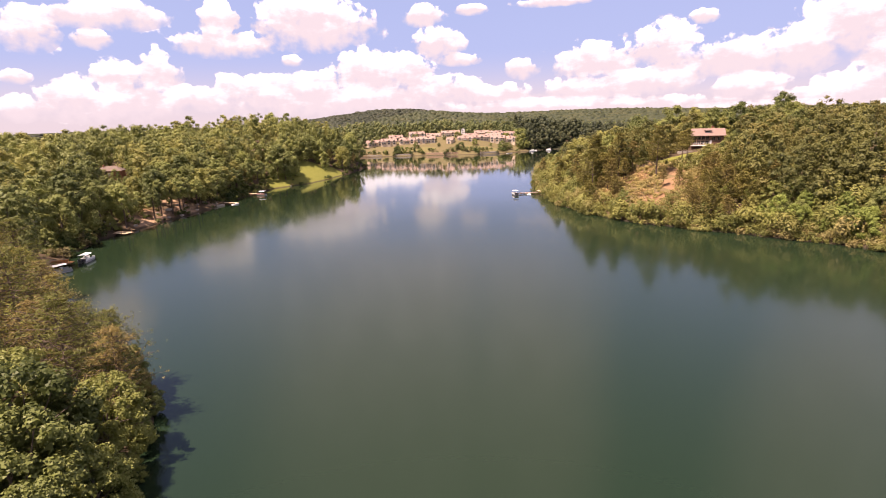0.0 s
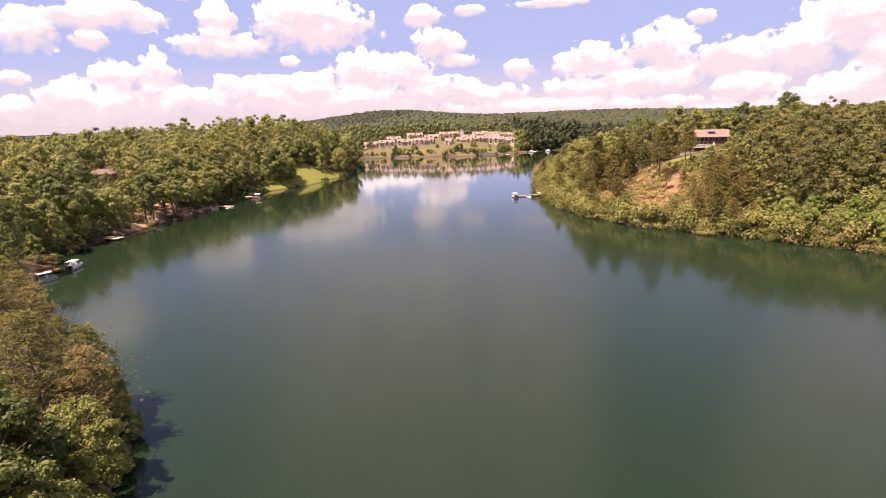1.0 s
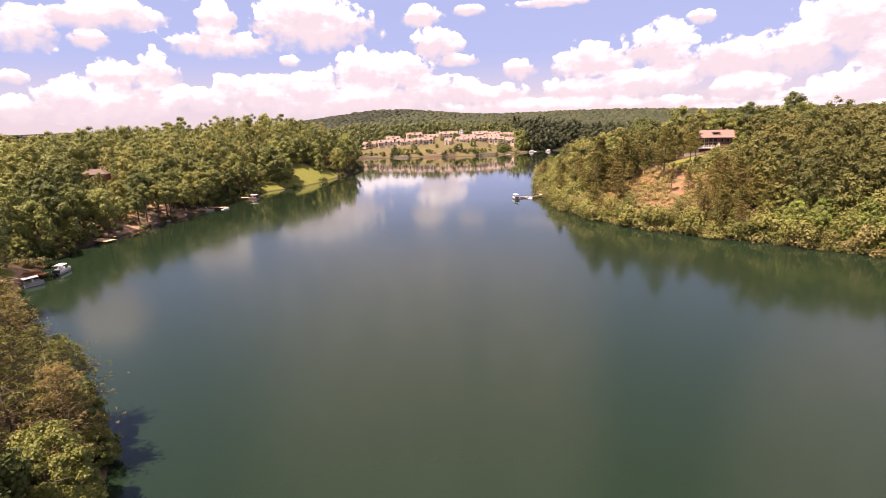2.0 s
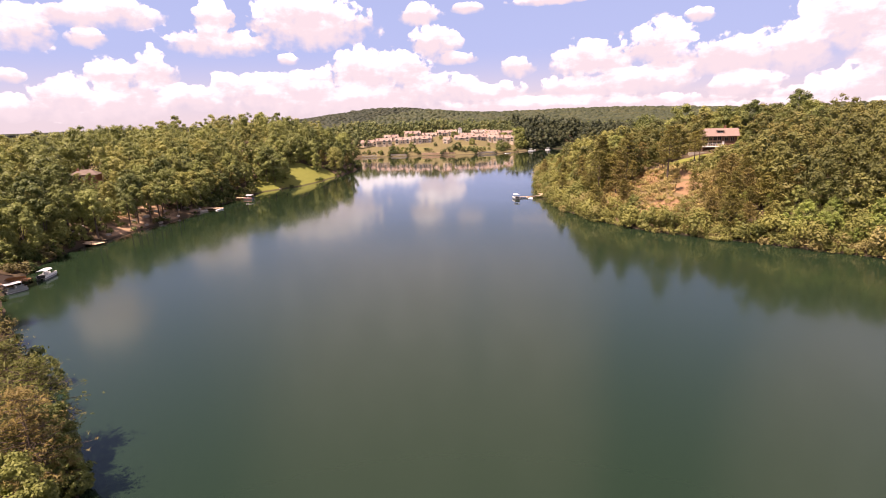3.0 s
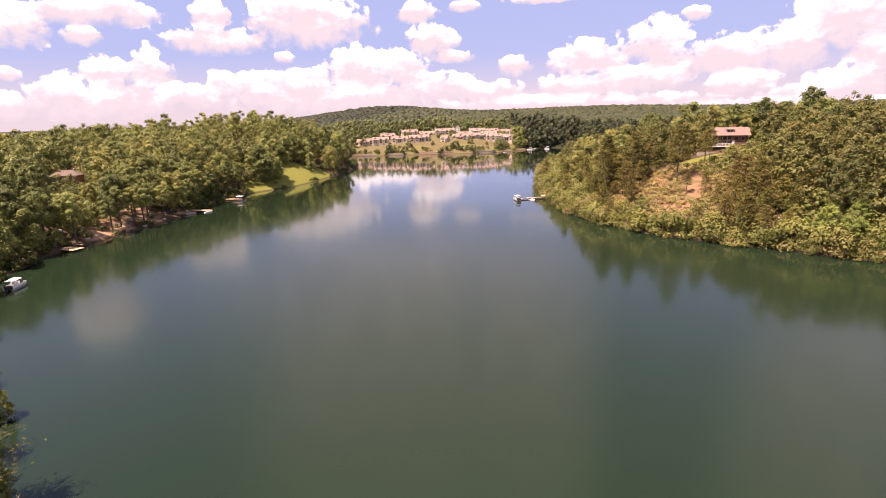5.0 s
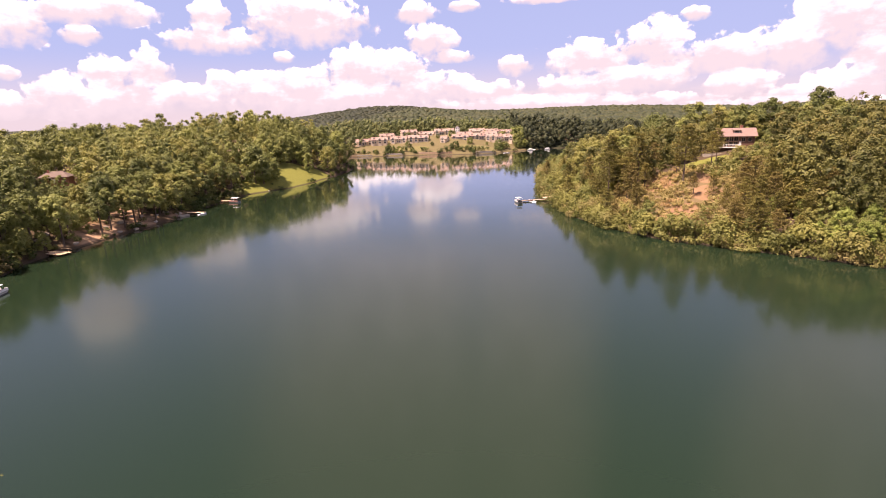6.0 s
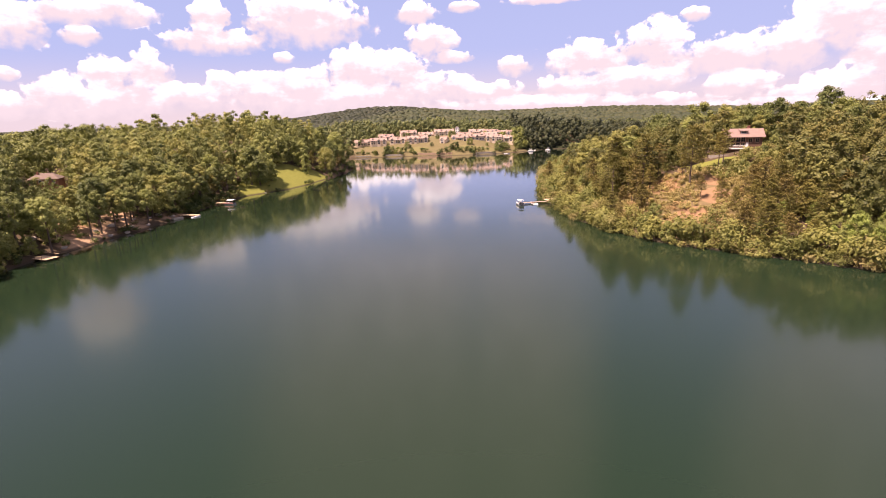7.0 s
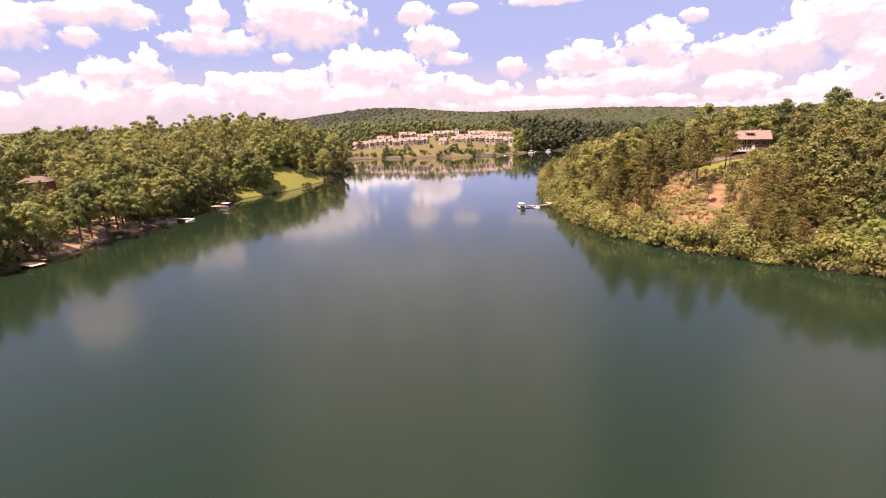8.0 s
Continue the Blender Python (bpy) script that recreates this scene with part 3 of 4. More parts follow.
for places, n_single in ((east, 100), (west, 75)):
    order = np.argsort(places[:, 2] + rng.uniform(0, 8, len(places)))
    for x, y, d in places[order[:n_single]]:
        models = pine_models if rng.random() < (0.38 if x > 0 else 0.2) else broad_models
        k = rng.uniform(0.75, 1.12) * (0.5 + 0.5 * min(d / 12, 1) if x > 0 else 1.1)
        k = low_enough(x, y, k)
        if k < 0.12:
            continue
        if d < 12 and x > 0 and models is broad_models:
            models = low_models
        plant(models, placed(x, y, k))
    stand_of("woods", thinned(places[order[n_single:]]), far_shapes, "dense green broadleaved woods covering the hillside", 0.74 if places is east else 0.90, 0.97 if places is east else 1.06, LEAF_EAST if places is east else LEAF_FAR)

# small trees right below the brown-roofed house
for x, y in ((-108.6, 185.4), (-105.2, 187.8), (-112.3, 183.2), (-115.4, 184.0), (-102.6, 189.6), (-107.0, 181.6)):
    plant(low_models, placed(x, y, max(14.0 - float(height(np.array([x]), np.array([y]))[0]), 2.0) / 12.5), "bushy green tree screening the brown-roofed house")

# trees standing free: on the west lawn, by the house, in front of the terraces
for x, y, k in ((-69.3, 255.5, 1.35), (-66.5, 263, 0.8), (-72.2, 253.5, 1.45), (-73.5, 259, 0.9), (-84, 270, 0.9), (-79, 247, 0.85), (-74, 271, 0.8), (-73, 281, 0.85), (-70, 291, 0.9), (-64, 299, 0.8), (-77.5, 276, 1.0), (-76, 287, 1.05)):
    plant(broad_models, placed(x, y, k), "full green tree standing on the lakeside lawn")
for x, y, k in ((-89, 122, 0.75), (-92, 128, 0.85), (-91, 134, 0.8), (-97, 127, 1.2), (-96, 118, 1.15), (-100, 135, 1.2), (-94, 141, 0.85), (-104, 124, 1.4), (-110, 116, 1.5), (-112, 131, 1.5), (-118, 124, 1.5), (-90, 139, 0.6),
                (-88.5, 128, 0.55), (-91, 136, 0.7), (-90.5, 143, 0.75), (-89, 148, 0.6), (-93, 146, 0.9), (-92, 111, 0.7), (-98, 112, 1.0)):
    plant(low_models, placed(x, y, k), "bushy dark green tree crowding the bank behind the boats")
for x, y, k in ((-91, 147, 0.8), (-95, 152, 1), (-89, 157, 0.85), (-86.5, 166, 0.75), (-98, 168, 0.75), (-88, 172, 0.85), (-84, 178, 0.7), (-91, 178, 0.9),
               (-100, 158, 1.05), (-94, 140, 1), (-98, 146, 1.05), (-87.5, 152, 0.85), (-85, 163.5, 0.7), (-84, 172.5, 0.75), (-94, 157, 0.95),
               (-96, 174, 0.8), (-82.8, 176, 0.72), (-85.8, 169, 0.78)):
    plant(tall_models, placed(x, y, low_enough(x, y, k * 1.2)), "tall green tree with a bare trunk on the shady bank")
for x, y, k in ((-96, 180, 0.75), (-86, 186, 0.8), (-92, 188, 0.95), (-82.5, 190, 0.7), (-97, 193, 1), (-88, 197, 0.9), (-83, 203, 0.8), (-91, 206, 1),
               (-81, 212, 0.85), (-86, 216, 0.95), (-88.5, 182, 0.85), (-80.6, 200.8, 0.8), (-86, 210, 0.9), (-79, 218, 0.8), (-78.3, 229, 0.85),
               (-82, 226, 0.95), (-77, 238, 0.85), (-82, 237, 1), (-92, 199, 1), (-81, 184, 0.8), (-80, 195.5, 0.7), (-87, 190.5, 0.9),
               (-84.6, 182, 0.85)):
    plant(tall_models, placed(x, y, low_enough(x, y, k)), "tall green tree with a bare trunk above the stone landing")
for x, y, k in ((68.8, 163, 0.95), (79, 168.5, 0.66), (82.5, 172.5, 0.62), (66.7, 177.4, 0.6), (56.5, 172.4, 1.05), (54.5, 178, 1.1), (63, 183, 0.7), (71.2, 172, 0.6), (59, 176, 1.05), (52, 172, 0.9), (57, 182, 1.0), (55.5, 174.5, 1.1), (61, 174, 1.0), (50.5, 182, 0.7), (51.5, 188, 0.75), (61, 169, 0.5), (55, 166, 0.5), (67, 153.6, 0.36)):
    plant(slope_pines, placed(x, y, k), "tall pine with a bare trunk on the clay slope")
for x, y, k in ((62, 206, 1.1), (66, 199, 1.15), (71, 206, 1.3), (76, 199, 1.3), (80, 206, 1.4), (84, 199, 1.35), (74, 213, 1.45), (67, 214, 1.35), (89, 207, 1.45), (60, 214, 1.2),
                (83, 213, 1.5), (95, 203, 1.2), (101, 200, 1.05), (107, 196, 1.05), (107, 172, 0.95), (112, 176, 1.1), (117, 170, 1.0), (112, 166, 0.9), (120, 178, 1.15), (125, 172, 1.0)):
    plant(broad_models, placed(x, y, k * 0.82), "tall green broadleaved tree crowning the hill by the house")
for x, y, k in ((82, 118.5, 0.36), (86, 114.5, 0.42), (91, 109.5, 0.45), (95, 104.5, 0.5), (99, 99, 0.5), (81, 122, 0.42), (85, 119, 0.5), (90, 114, 0.55), (79, 126, 0.36), (94, 111, 0.5), (88, 123, 0.6), (84, 126, 0.5), (98, 106, 0.5), (93, 117, 0.65), (100, 112, 0.65)):
    plant(sapling_models, placed(x, y, k * 1.4), "bright green sapling at the water's edge")
for x, y, k in ((94.5, 173.5, 0.36), (97.5, 175, 0.52), (92, 169, 0.34), (100, 177.5, 0.62), (103, 176, 0.5)):
    plant(low_models, placed(x, y, k), "light green tree beside the timber house")
for x, y, k in ((66.5, 134.5, 0.62), (69.5, 131.5, 0.7), (72.5, 129, 0.75), (75.5, 126.5, 0.7), (79, 130, 0.85), (82.5, 132, 0.95), (74, 138, 1.0), (78, 147, 1.0), (70, 150, 0.7), (87, 146, 1.0), (88, 136, 0.9), (68.5, 138, 0.72), (72, 135, 0.8), (75, 133, 0.85), (73, 142, 0.85), (77, 138, 0.95), (76, 148, 0.85), (80, 135, 0.9), (80, 144, 0.95), (70.5, 145, 0.6), (79, 152, 0.75), (84, 150, 0.9), (84, 141, 0.95)):
    plant(full_pines, placed(x, y, k), "feathery olive-brown pine below the house")

spire = tree_thing("conifer_tree", pine(60, 14.0, 1.7, 0.10, 16, 7, 9, 0.26), LEAF_COVE, "slim dark conifer pointing above the hilltop woods", "tree", "shore pines")
spire.matrix_basis = placed(124.0, 222.0, (30.6 - float(height(np.array([124.0]), np.array([222.0]))[0])) / 14.0)
for x, y, top in ((125.7, 193.5, 42.0), (128.8, 195.5, 39.5), (122.8, 192.0, 39.0), (99.0, 201.0, 39.0), (104.0, 199.5, 39.5), (109.0, 199.0, 38.5), (113.5, 197.0, 38.0), (93.5, 206.0, 38.5), (118.5, 196.5, 39.0)):
    plant(low_models, placed(x, y, (top - float(height(np.array([x]), np.array([y]))[0])) / 12.0), "tall dark green oak rising above the hilltop woods")

for x, y, k in ((47, 190, 0.62), (53, 192, 0.85), (55, 199, 0.95), (46, 183, 0.5), (57, 206, 1.0), (60, 194, 0.9)):
    plant(sapling_models, placed(x, y, k), "light green young tree on the wooded point")
for x, y, d in scatter(74, 118, 84, 137, 4.6, lambda x, y, d: (d > 2.5) & (d < 17) & (rng.random(x.shape) < 0.85)):
    plant(sapling_models if rng.random() < 0.35 else low_models, placed(x, y, rng.uniform(0.34, 0.5) + 0.022 * d), "dense young tree on the steep eastern bank")
for x, y, k in ((79.4, 122.6, 0.40), (80.6, 123.9, 0.45), (79.6, 124.6, 0.42), (81.6, 125.4, 0.5)):
    plant(low_models, placed(x, y, k), "dense young tree on the steep eastern bank")

bush_models = [tree_thing("garden_tree", broadleaf(240 + i, 5.0, 2.7, 0.0, 20, 650, 0.24, False, clump=0.36), LEAF_NEAR,
                          "round dark green garden tree", "tree", "garden trees") for i in range(3)]
for x, y, k in ((-56, 446, 0.9), (-47, 447, 0.8), (-37, 445, 1.0), (-27, 445, 1.35), (-23.5, 446.5, 1.2), (-19.5, 445, 1.4), (-9, 446, 0.9), (-7.5, 444, 0.7),
               (22, 446, 1.2), (25, 447, 0.9), (33, 443, 0.6), (60, 450, 1.2), (65, 455, 1.3), (-70, 451, 1.7)):
    plant(bush_models, placed(x, y, k * 1.0), "round dark green garden tree on the far waterfront lawn")
for x, y, k in ((-27.5, 458, 0.7), (-12, 456, 0.8), (7, 456, 0.8), (37, 456, 0.8), (51, 457, 0.7), (-60, 458, 1.5), (77, 461, 1.5), (80, 468, 1.9), (12, 474, 1.0)):
    plant(bush_models, placed(x, y, k * 1.0), "round garden tree between the lower terraced houses")
for x, y, k in ((-4, 494, 0.7), (27, 491, 0.8), (53, 492, 0.8), (24, 480, 1.2), (-14, 480, 1.1), (-46, 482, 1.6), (67, 484, 1.2), (79, 482, 2.2), (4, 479, 1.0)):
    plant(bush_models, placed(x, y, k * 1.0), "round garden tree below the upper terraced houses")

def canopy(seed, wide=6.2, tall=11.0, segs=7):
    """One far crown: an uneven dome, knobbly at the top."""
    r = np.random.default_rng(seed)
    rows = ((1.0, 0.30), (1.05, 0.62), (0.72, 0.88))
    vs = [(wide * k * q * math.cos(a), wide * k * q * math.sin(a), tall * h * r.uniform(0.92, 1.08)) for k, h in rows
          for a, q in ((6.283 * (j + r.uniform(-0.25, 0.25)) / segs, r.uniform(0.66, 1.22)) for j in range(segs))]
    vs.append((r.normal() * 0.8, r.normal() * 0.8, tall))
    fs = []
    for i in range(2):
        for j in range(segs):
            p, q = i * segs + j, i * segs + (j + 1) % segs
            fs += [(p, q, q + segs), (p, q + segs, p + segs)]
    fs += [(2 * segs + j, 2 * segs + (j + 1) % segs, 3 * segs) for j in range(segs)]
    return np.array(vs), np.array(fs)


hills = scatter(-420, 520, 445, 720, 8.0, lambda x, y, d: (d > 1.5) & clear(x, y) & (np.abs(x - 50) < y * 0.55))
hill_shapes = [broadleaf(80 + i, 12 + i % 3, 4.3 + 0.3 * i, 0.04, 6, 64, 0.55, False, clump=0.54, solid=0.66, shells=(2, 5))[1] for i in range(5)]
cove = (hills[:, 0] > 84) & (hills[:, 0] < 230) & (hills[:, 1] < 600)
stand_of("cove_woods", hills[cove], hill_shapes, "dark evergreen woods round the far cove", 1.0, 1.5, LEAF_COVE, sink=1.0)
stand_of("hill_woods", hills[~cove], hill_shapes, "green woods on the hill behind the terraced houses", 0.85, 1.2, LEAF_HILL, sink=2.0)
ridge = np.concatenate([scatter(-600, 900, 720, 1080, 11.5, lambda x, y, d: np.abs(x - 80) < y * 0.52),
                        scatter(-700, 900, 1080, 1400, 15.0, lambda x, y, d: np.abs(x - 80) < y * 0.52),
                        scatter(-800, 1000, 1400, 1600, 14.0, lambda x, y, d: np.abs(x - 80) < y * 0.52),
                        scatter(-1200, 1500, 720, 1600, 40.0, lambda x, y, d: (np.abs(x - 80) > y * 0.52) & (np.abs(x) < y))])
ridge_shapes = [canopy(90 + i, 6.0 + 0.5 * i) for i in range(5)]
behind = np.concatenate([scatter(-150, -18, -90, 24, 9.0, lambda x, y, d: d > 4), scatter(100, 260, -90, 74, 9.0, lambda x, y, d: d > 3),
                         scatter(-160, -84, 24, 84, 8.5, lambda x, y, d: d > 4)])
close = (behind[:, 0] > -75) & (behind[:, 0] < 0) & (behind[:, 1] > -40)
stand_of("shore_woods", behind[close], far_shapes, "leafy green woods along the near shore", 0.6, 0.95)
stand_of("shore_woods", behind[~close], ridge_shapes, "green woods along the lake shores", 0.8, 1.2)
for x, y, k in ((-22.5, 14, 0.7), (-23, 7, 0.8), (-27, 18, 1.0), (-21.5, -1, 0.75), (-27, 10, 1.0), (-21, -9, 0.8), (-26, 2, 1.0), (-22.6, 18.5, 0.5)):
    plant(near_broad, placed(x, y, k))
# trees where the painted cloud shadow is deepest get the darkest leaf colour
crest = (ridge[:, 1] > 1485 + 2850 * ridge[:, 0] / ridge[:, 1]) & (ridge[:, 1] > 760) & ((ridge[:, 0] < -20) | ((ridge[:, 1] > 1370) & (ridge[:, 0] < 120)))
LEAF_CREST = foliage("cloud_shaded_crest", (0.026, 0.033, 0.020), (0.048, 0.055, 0.028), (0.053, 0.055, 0.027), cell=26.0)
stand_of("far_woods", ridge[crest], ridge_shapes, "woods on the crest of the far hill, leaf colour darkened as a cloud shadow", 0.8, 1.15, LEAF_CREST, sink=2.5)
stand_of("far_woods", ridge[~crest], ridge_shapes, "distant woods rolling over the hills, cloud shadow painted into their dark green", 0.85, 1.1, LEAF_RIDGE, sink=2.5)

# undergrowth along the shores and on the clay slope
shrub_models = [tree_thing("shrub", shrub(300 + i, 1.7 + 0.5 * i, 1.4 + 0.2 * i), SHRUB, "yellow-green shrub on the clay bank by the water", "shrub",
                           "bank shrubs") for i in range(4)]
def off_streak(x, y):
    """Away from the bare run of clay below the house."""
    return (np.abs((x - 72) * 0.894 - (y - 158) * 0.447) > 2.6) | (np.abs((x - 72) * 0.447 + (y - 158) * 0.894) > 9.5)


bank = scatter(36, 150, 80, 300, 2.3, lambda x, y, d: (d > -0.7) & (d < 42) & off_streak(x, y) & ((((x - 63) / 15) ** 2 + ((y - 155) / 20) ** 2 > 1) | (d < 2) | (rng.random(x.shape) < 0.30)) & (clear(x, y) | (d < 9) | (rng.random(x.shape) < 0.12)) & (x < y * 0.95 + 10)
               & (np.hypot(x - 94, y - 184) > 11) & (np.hypot(x - 81.0, (y - 177) * 1.3) > 7.5) & (np.hypot(x - 43.5, y - 203) > 6.0) & (rng.random(x.shape) < 1.35 - d / 60) & ((y > 136) | (d < 3.5) | (x > 84)))
fringe = scatter(36, 150, 80, 300, 1.35, lambda x, y, d: (d > -0.9) & (d < 3.0) & (x < y * 0.95 + 10) & (np.hypot(x - 43.5, y - 203) > 6.0))
order = np.argsort(bank[:, 2] + rng.uniform(0, 10, len(bank)))
for x, y, d in bank[order[:300]]:
    plant(shrub_models, placed(x, y, rng.uniform(0.45, 1.6)))
clay = scatter(48, 88, 138, 182, 1.5, lambda x, y, d: (d > 2) & (((x - 65) / 16) ** 2 + ((y - 157) / 20) ** 2 < 1) & off_streak(x, y) & (rng.random(x.shape) < 0.9))
shrub_shapes = [shrub(320 + i, 1.8, 1.5, 130, 0.24)[1] for i in range(4)]
SHRUB_MANY = foliage("undergrowth_leaves", (0.098, 0.114, 0.026), (0.262, 0.248, 0.070), (0.290, 0.226, 0.092), cell=2.5)
stand_of("undergrowth", bank[order[300:]], shrub_shapes, "low scrub and saplings on the clay slope", 0.5, 1.3, SHRUB_MANY, "undergrowth")
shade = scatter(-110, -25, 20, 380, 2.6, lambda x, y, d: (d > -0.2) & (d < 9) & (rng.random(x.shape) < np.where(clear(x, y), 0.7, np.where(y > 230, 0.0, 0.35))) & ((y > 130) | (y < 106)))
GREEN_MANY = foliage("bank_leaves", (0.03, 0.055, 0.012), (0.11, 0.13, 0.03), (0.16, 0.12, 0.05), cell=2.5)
yard = scatter(76, 104, 158, 180, 1.9, lambda x, y, d: (rng.random(x.shape) < 0.75) & (np.hypot(x - 81.5, (y - 177) * 1.3) > 7.5) & (np.hypot(x - 95, y - 186) > 9))
stand_of("undergrowth", yard, shrub_shapes, "bushes and saplings on the slope below the house", 0.6, 1.5, SHRUB_MANY, "undergrowth")
stand_of("undergrowth", fringe, shrub_shapes, "bushes overhanging the waterline of the steep bank", 0.6, 1.2, SHRUB_MANY, "undergrowth")
glade = scatter(-114, -90, 152, 186, 2.6, lambda x, y, d: np.array([low_enough(a, b, 1.0) < 0.95 for a, b in zip(x, y)]))
stand_of("undergrowth", glade[::2], far_shapes, "saplings and bushes below the brown-roofed house", 0.30, 0.50, LEAF_FAR, "undergrowth")
DRY_MANY = foliage("dry_scrub", (0.20, 0.170, 0.055), (0.44, 0.355, 0.130), (0.46, 0.30, 0.145), cell=2.0)
stand_of("undergrowth", clay, shrub_shapes, "small dry scrub scattered on red clay", 0.32, 0.9, DRY_MANY, "undergrowth")
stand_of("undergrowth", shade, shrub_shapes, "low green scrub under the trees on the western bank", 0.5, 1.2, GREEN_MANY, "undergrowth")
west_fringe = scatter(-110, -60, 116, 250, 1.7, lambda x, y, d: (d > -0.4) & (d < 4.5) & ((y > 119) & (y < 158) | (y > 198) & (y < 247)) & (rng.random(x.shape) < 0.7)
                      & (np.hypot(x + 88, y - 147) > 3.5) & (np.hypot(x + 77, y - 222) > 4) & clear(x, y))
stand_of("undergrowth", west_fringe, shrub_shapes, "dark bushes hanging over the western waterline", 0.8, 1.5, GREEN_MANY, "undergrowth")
town_front = scatter(-75, 85, 436, 456, 4.2, lambda x, y, d: (d > -0.2) & (d < 9) & (rng.random(x.shape) < 0.55))
stand_of("undergrowth", town_front, shrub_shapes, "clipped shrubs along the far bank below the terraces", 0.9, 2.4, GREEN_MANY, "undergrowth")


# ---- building kit ----
def box(bm, x0, x1, y0, y1, z0, z1):
    vs = [bm.verts.new((x, y, z)) for z in (z0, z1) for x, y in ((x0, y0), (x1, y0), (x1, y1), (x0, y1))]
    for q in ((3, 2, 1, 0), (4, 5, 6, 7), (0, 1, 5, 4), (1, 2, 6, 5), (2, 3, 7, 6), (3, 0, 4, 7)):
        bm.faces.new([vs[i] for i in q])
    return bm


def boxed(*sizes):
    bm = bmesh.new()
    for b in sizes:
        box(bm, *b)
    return bm


def prism(bm, outline, lo, hi, along="x"):
    """Extrudes an outline given in (y, z) along x, or in (x, z) along y."""
    def at(p, k):
        return (k, p[0], p[1]) if along == "x" else (p[0], k, p[1])
    a, b = [bm.verts.new(at(p, lo)) for p in outline], [bm.verts.new(at(p, hi)) for p in outline]
    n = len(outline)
    bm.faces.new(a[::-1]), bm.faces.new(b)
    for i in range(n):
        bm.faces.new((a[i], a[(i + 1) % n], b[(i + 1) % n], b[i]))
    bmesh.ops.recalc_face_normals(bm, faces=bm.faces[:])
    return bm


def tube(bm, p0, p1, r, segs=8):
    p0, p1 = Vector(p0), Vector(p1)
    m = Matrix.Translation((p0 + p1) / 2) @ (p1 - p0).to_track_quat("Z", "Y").to_matrix().to_4x4()
    bmesh.ops.create_cone(bm, cap_ends=True, segments=segs, radius1=r, radius2=r, depth=(p1 - p0).length, matrix=m)
    return bm


def gable_roof(half, rise, over=0.5, thick=0.22):
    """The section of a pitched roof, eaves to eaves, as a chevron with thickness."""
    drop = rise / half * over
    return [(-half - over, -drop), (0, rise), (half + over, -drop), (half + over, -drop + thick), (0, rise + thick * 1.1), (-half - over, -drop + thick)]


STUCCO = plain("cream_wall", (0.60, 0.485, 0.365), 0.9, vary=0.12, scale=0.6)
ROOF_TOWN = plain("tan_shingles", (0.29, 0.200, 0.164), 0.95, vary=0.55, scale=0.45)
ROOF_HOUSE = plain("pink_brown_shingles", (0.225, 0.152, 0.128), 0.95, vary=0.22, scale=0.9)
ROOF_BROWN = plain("brown_shingles", (0.165, 0.122, 0.10), 0.95, vary=0.25, scale=0.9)
TIMBER = plain("stained_boards", (0.16, 0.09, 0.06), 0.85, vary=0.3, scale=1.5)
WHITE = plain("white_paint", (0.74, 0.72, 0.70), 0.55, vary=0.08, scale=1.2)
DECKING = plain("weathered_decking", (0.36, 0.27, 0.20), 0.9, vary=0.3, scale=2.0)
ORANGE = plain("orange_wood", (0.38, 0.18, 0.075), 0.8, vary=0.25, scale=2.0)
STONE = plain("pale_stone", (0.34, 0.30, 0.25), 0.95, vary=0.3, scale=1.2)
BRICK = plain("red_brick", (0.30, 0.13, 0.09), 0.95, vary=0.3, scale=2.5)
GREY = plain("grey_metal", (0.35, 0.36, 0.38), 0.35, 0.8, vary=0.1)
CANVAS = plain("pale_canvas", (0.70, 0.70, 0.72), 0.85, vary=0.1)
DARKV = plain("dark_vinyl", (0.05, 0.05, 0.06), 0.5, vary=0.2)
REDP = plain("faded_red_paint", (0.34, 0.19, 0.16), 0.5, vary=0.2)


def glass_material():
    m, g, b = material("window_glass", 0.06, 0.0, 0.5)
    g.put(b.inputs["Base Color"], rgb(0.018, 0.020, 0.024))
    b.inputs["IOR"].default_value = 1.5
    return m


GLASS = glass_material()
PANE_CACHE = {}


def window(parent, x, y, z, w, h, trim=None):
    """A framed window in a wall that faces -y, standing proud of it, with a dark pane."""
    trim = trim or WHITE
    key = (round(w, 2), round(h, 2), trim.name)
    t = 0.12
    if key not in PANE_CACHE:
        f = boxed((-w / 2 - t, w / 2 + t, -0.07, 0.05, -t, 0), (-w / 2 - t, w / 2 + t, -0.07, 0.05, h, h + t), (-w / 2 - t, -w / 2, -0.07, 0.05, 0, h),
                  (w / 2, w / 2 + t, -0.07, 0.05, 0, h), (-0.04, 0.04, -0.05, 0.0, 0, h))
        a, b = bpy.data.meshes.new("window"), bpy.data.meshes.new("pane")
        f.to_mesh(a), f.free()
        q = boxed((-w / 2, w / 2, -0.03, 0.0, 0, h))
        q.to_mesh(b), q.free()
        a.materials.append(trim), b.materials.append(GLASS)
        PANE_CACHE[key] = (a, b)
    a, b = PANE_CACHE[key]
    fr, pn = new("window", a), new("pane", b)
    fr.parent, fr.location = parent, (x, y, z)
    pn.parent = fr
    return fr


def stand(name, x, y, turn, label, category, group="", z=None, sink=0.0):
    root = new(name)
    ground_z = float(height(np.array([x]), np.array([y]))[0]) if z is None else z
    root.matrix_basis = pose(x * U, y * U, (ground_z - sink) * U, 0, 0, turn)
    return tagged(root, label, category, group)


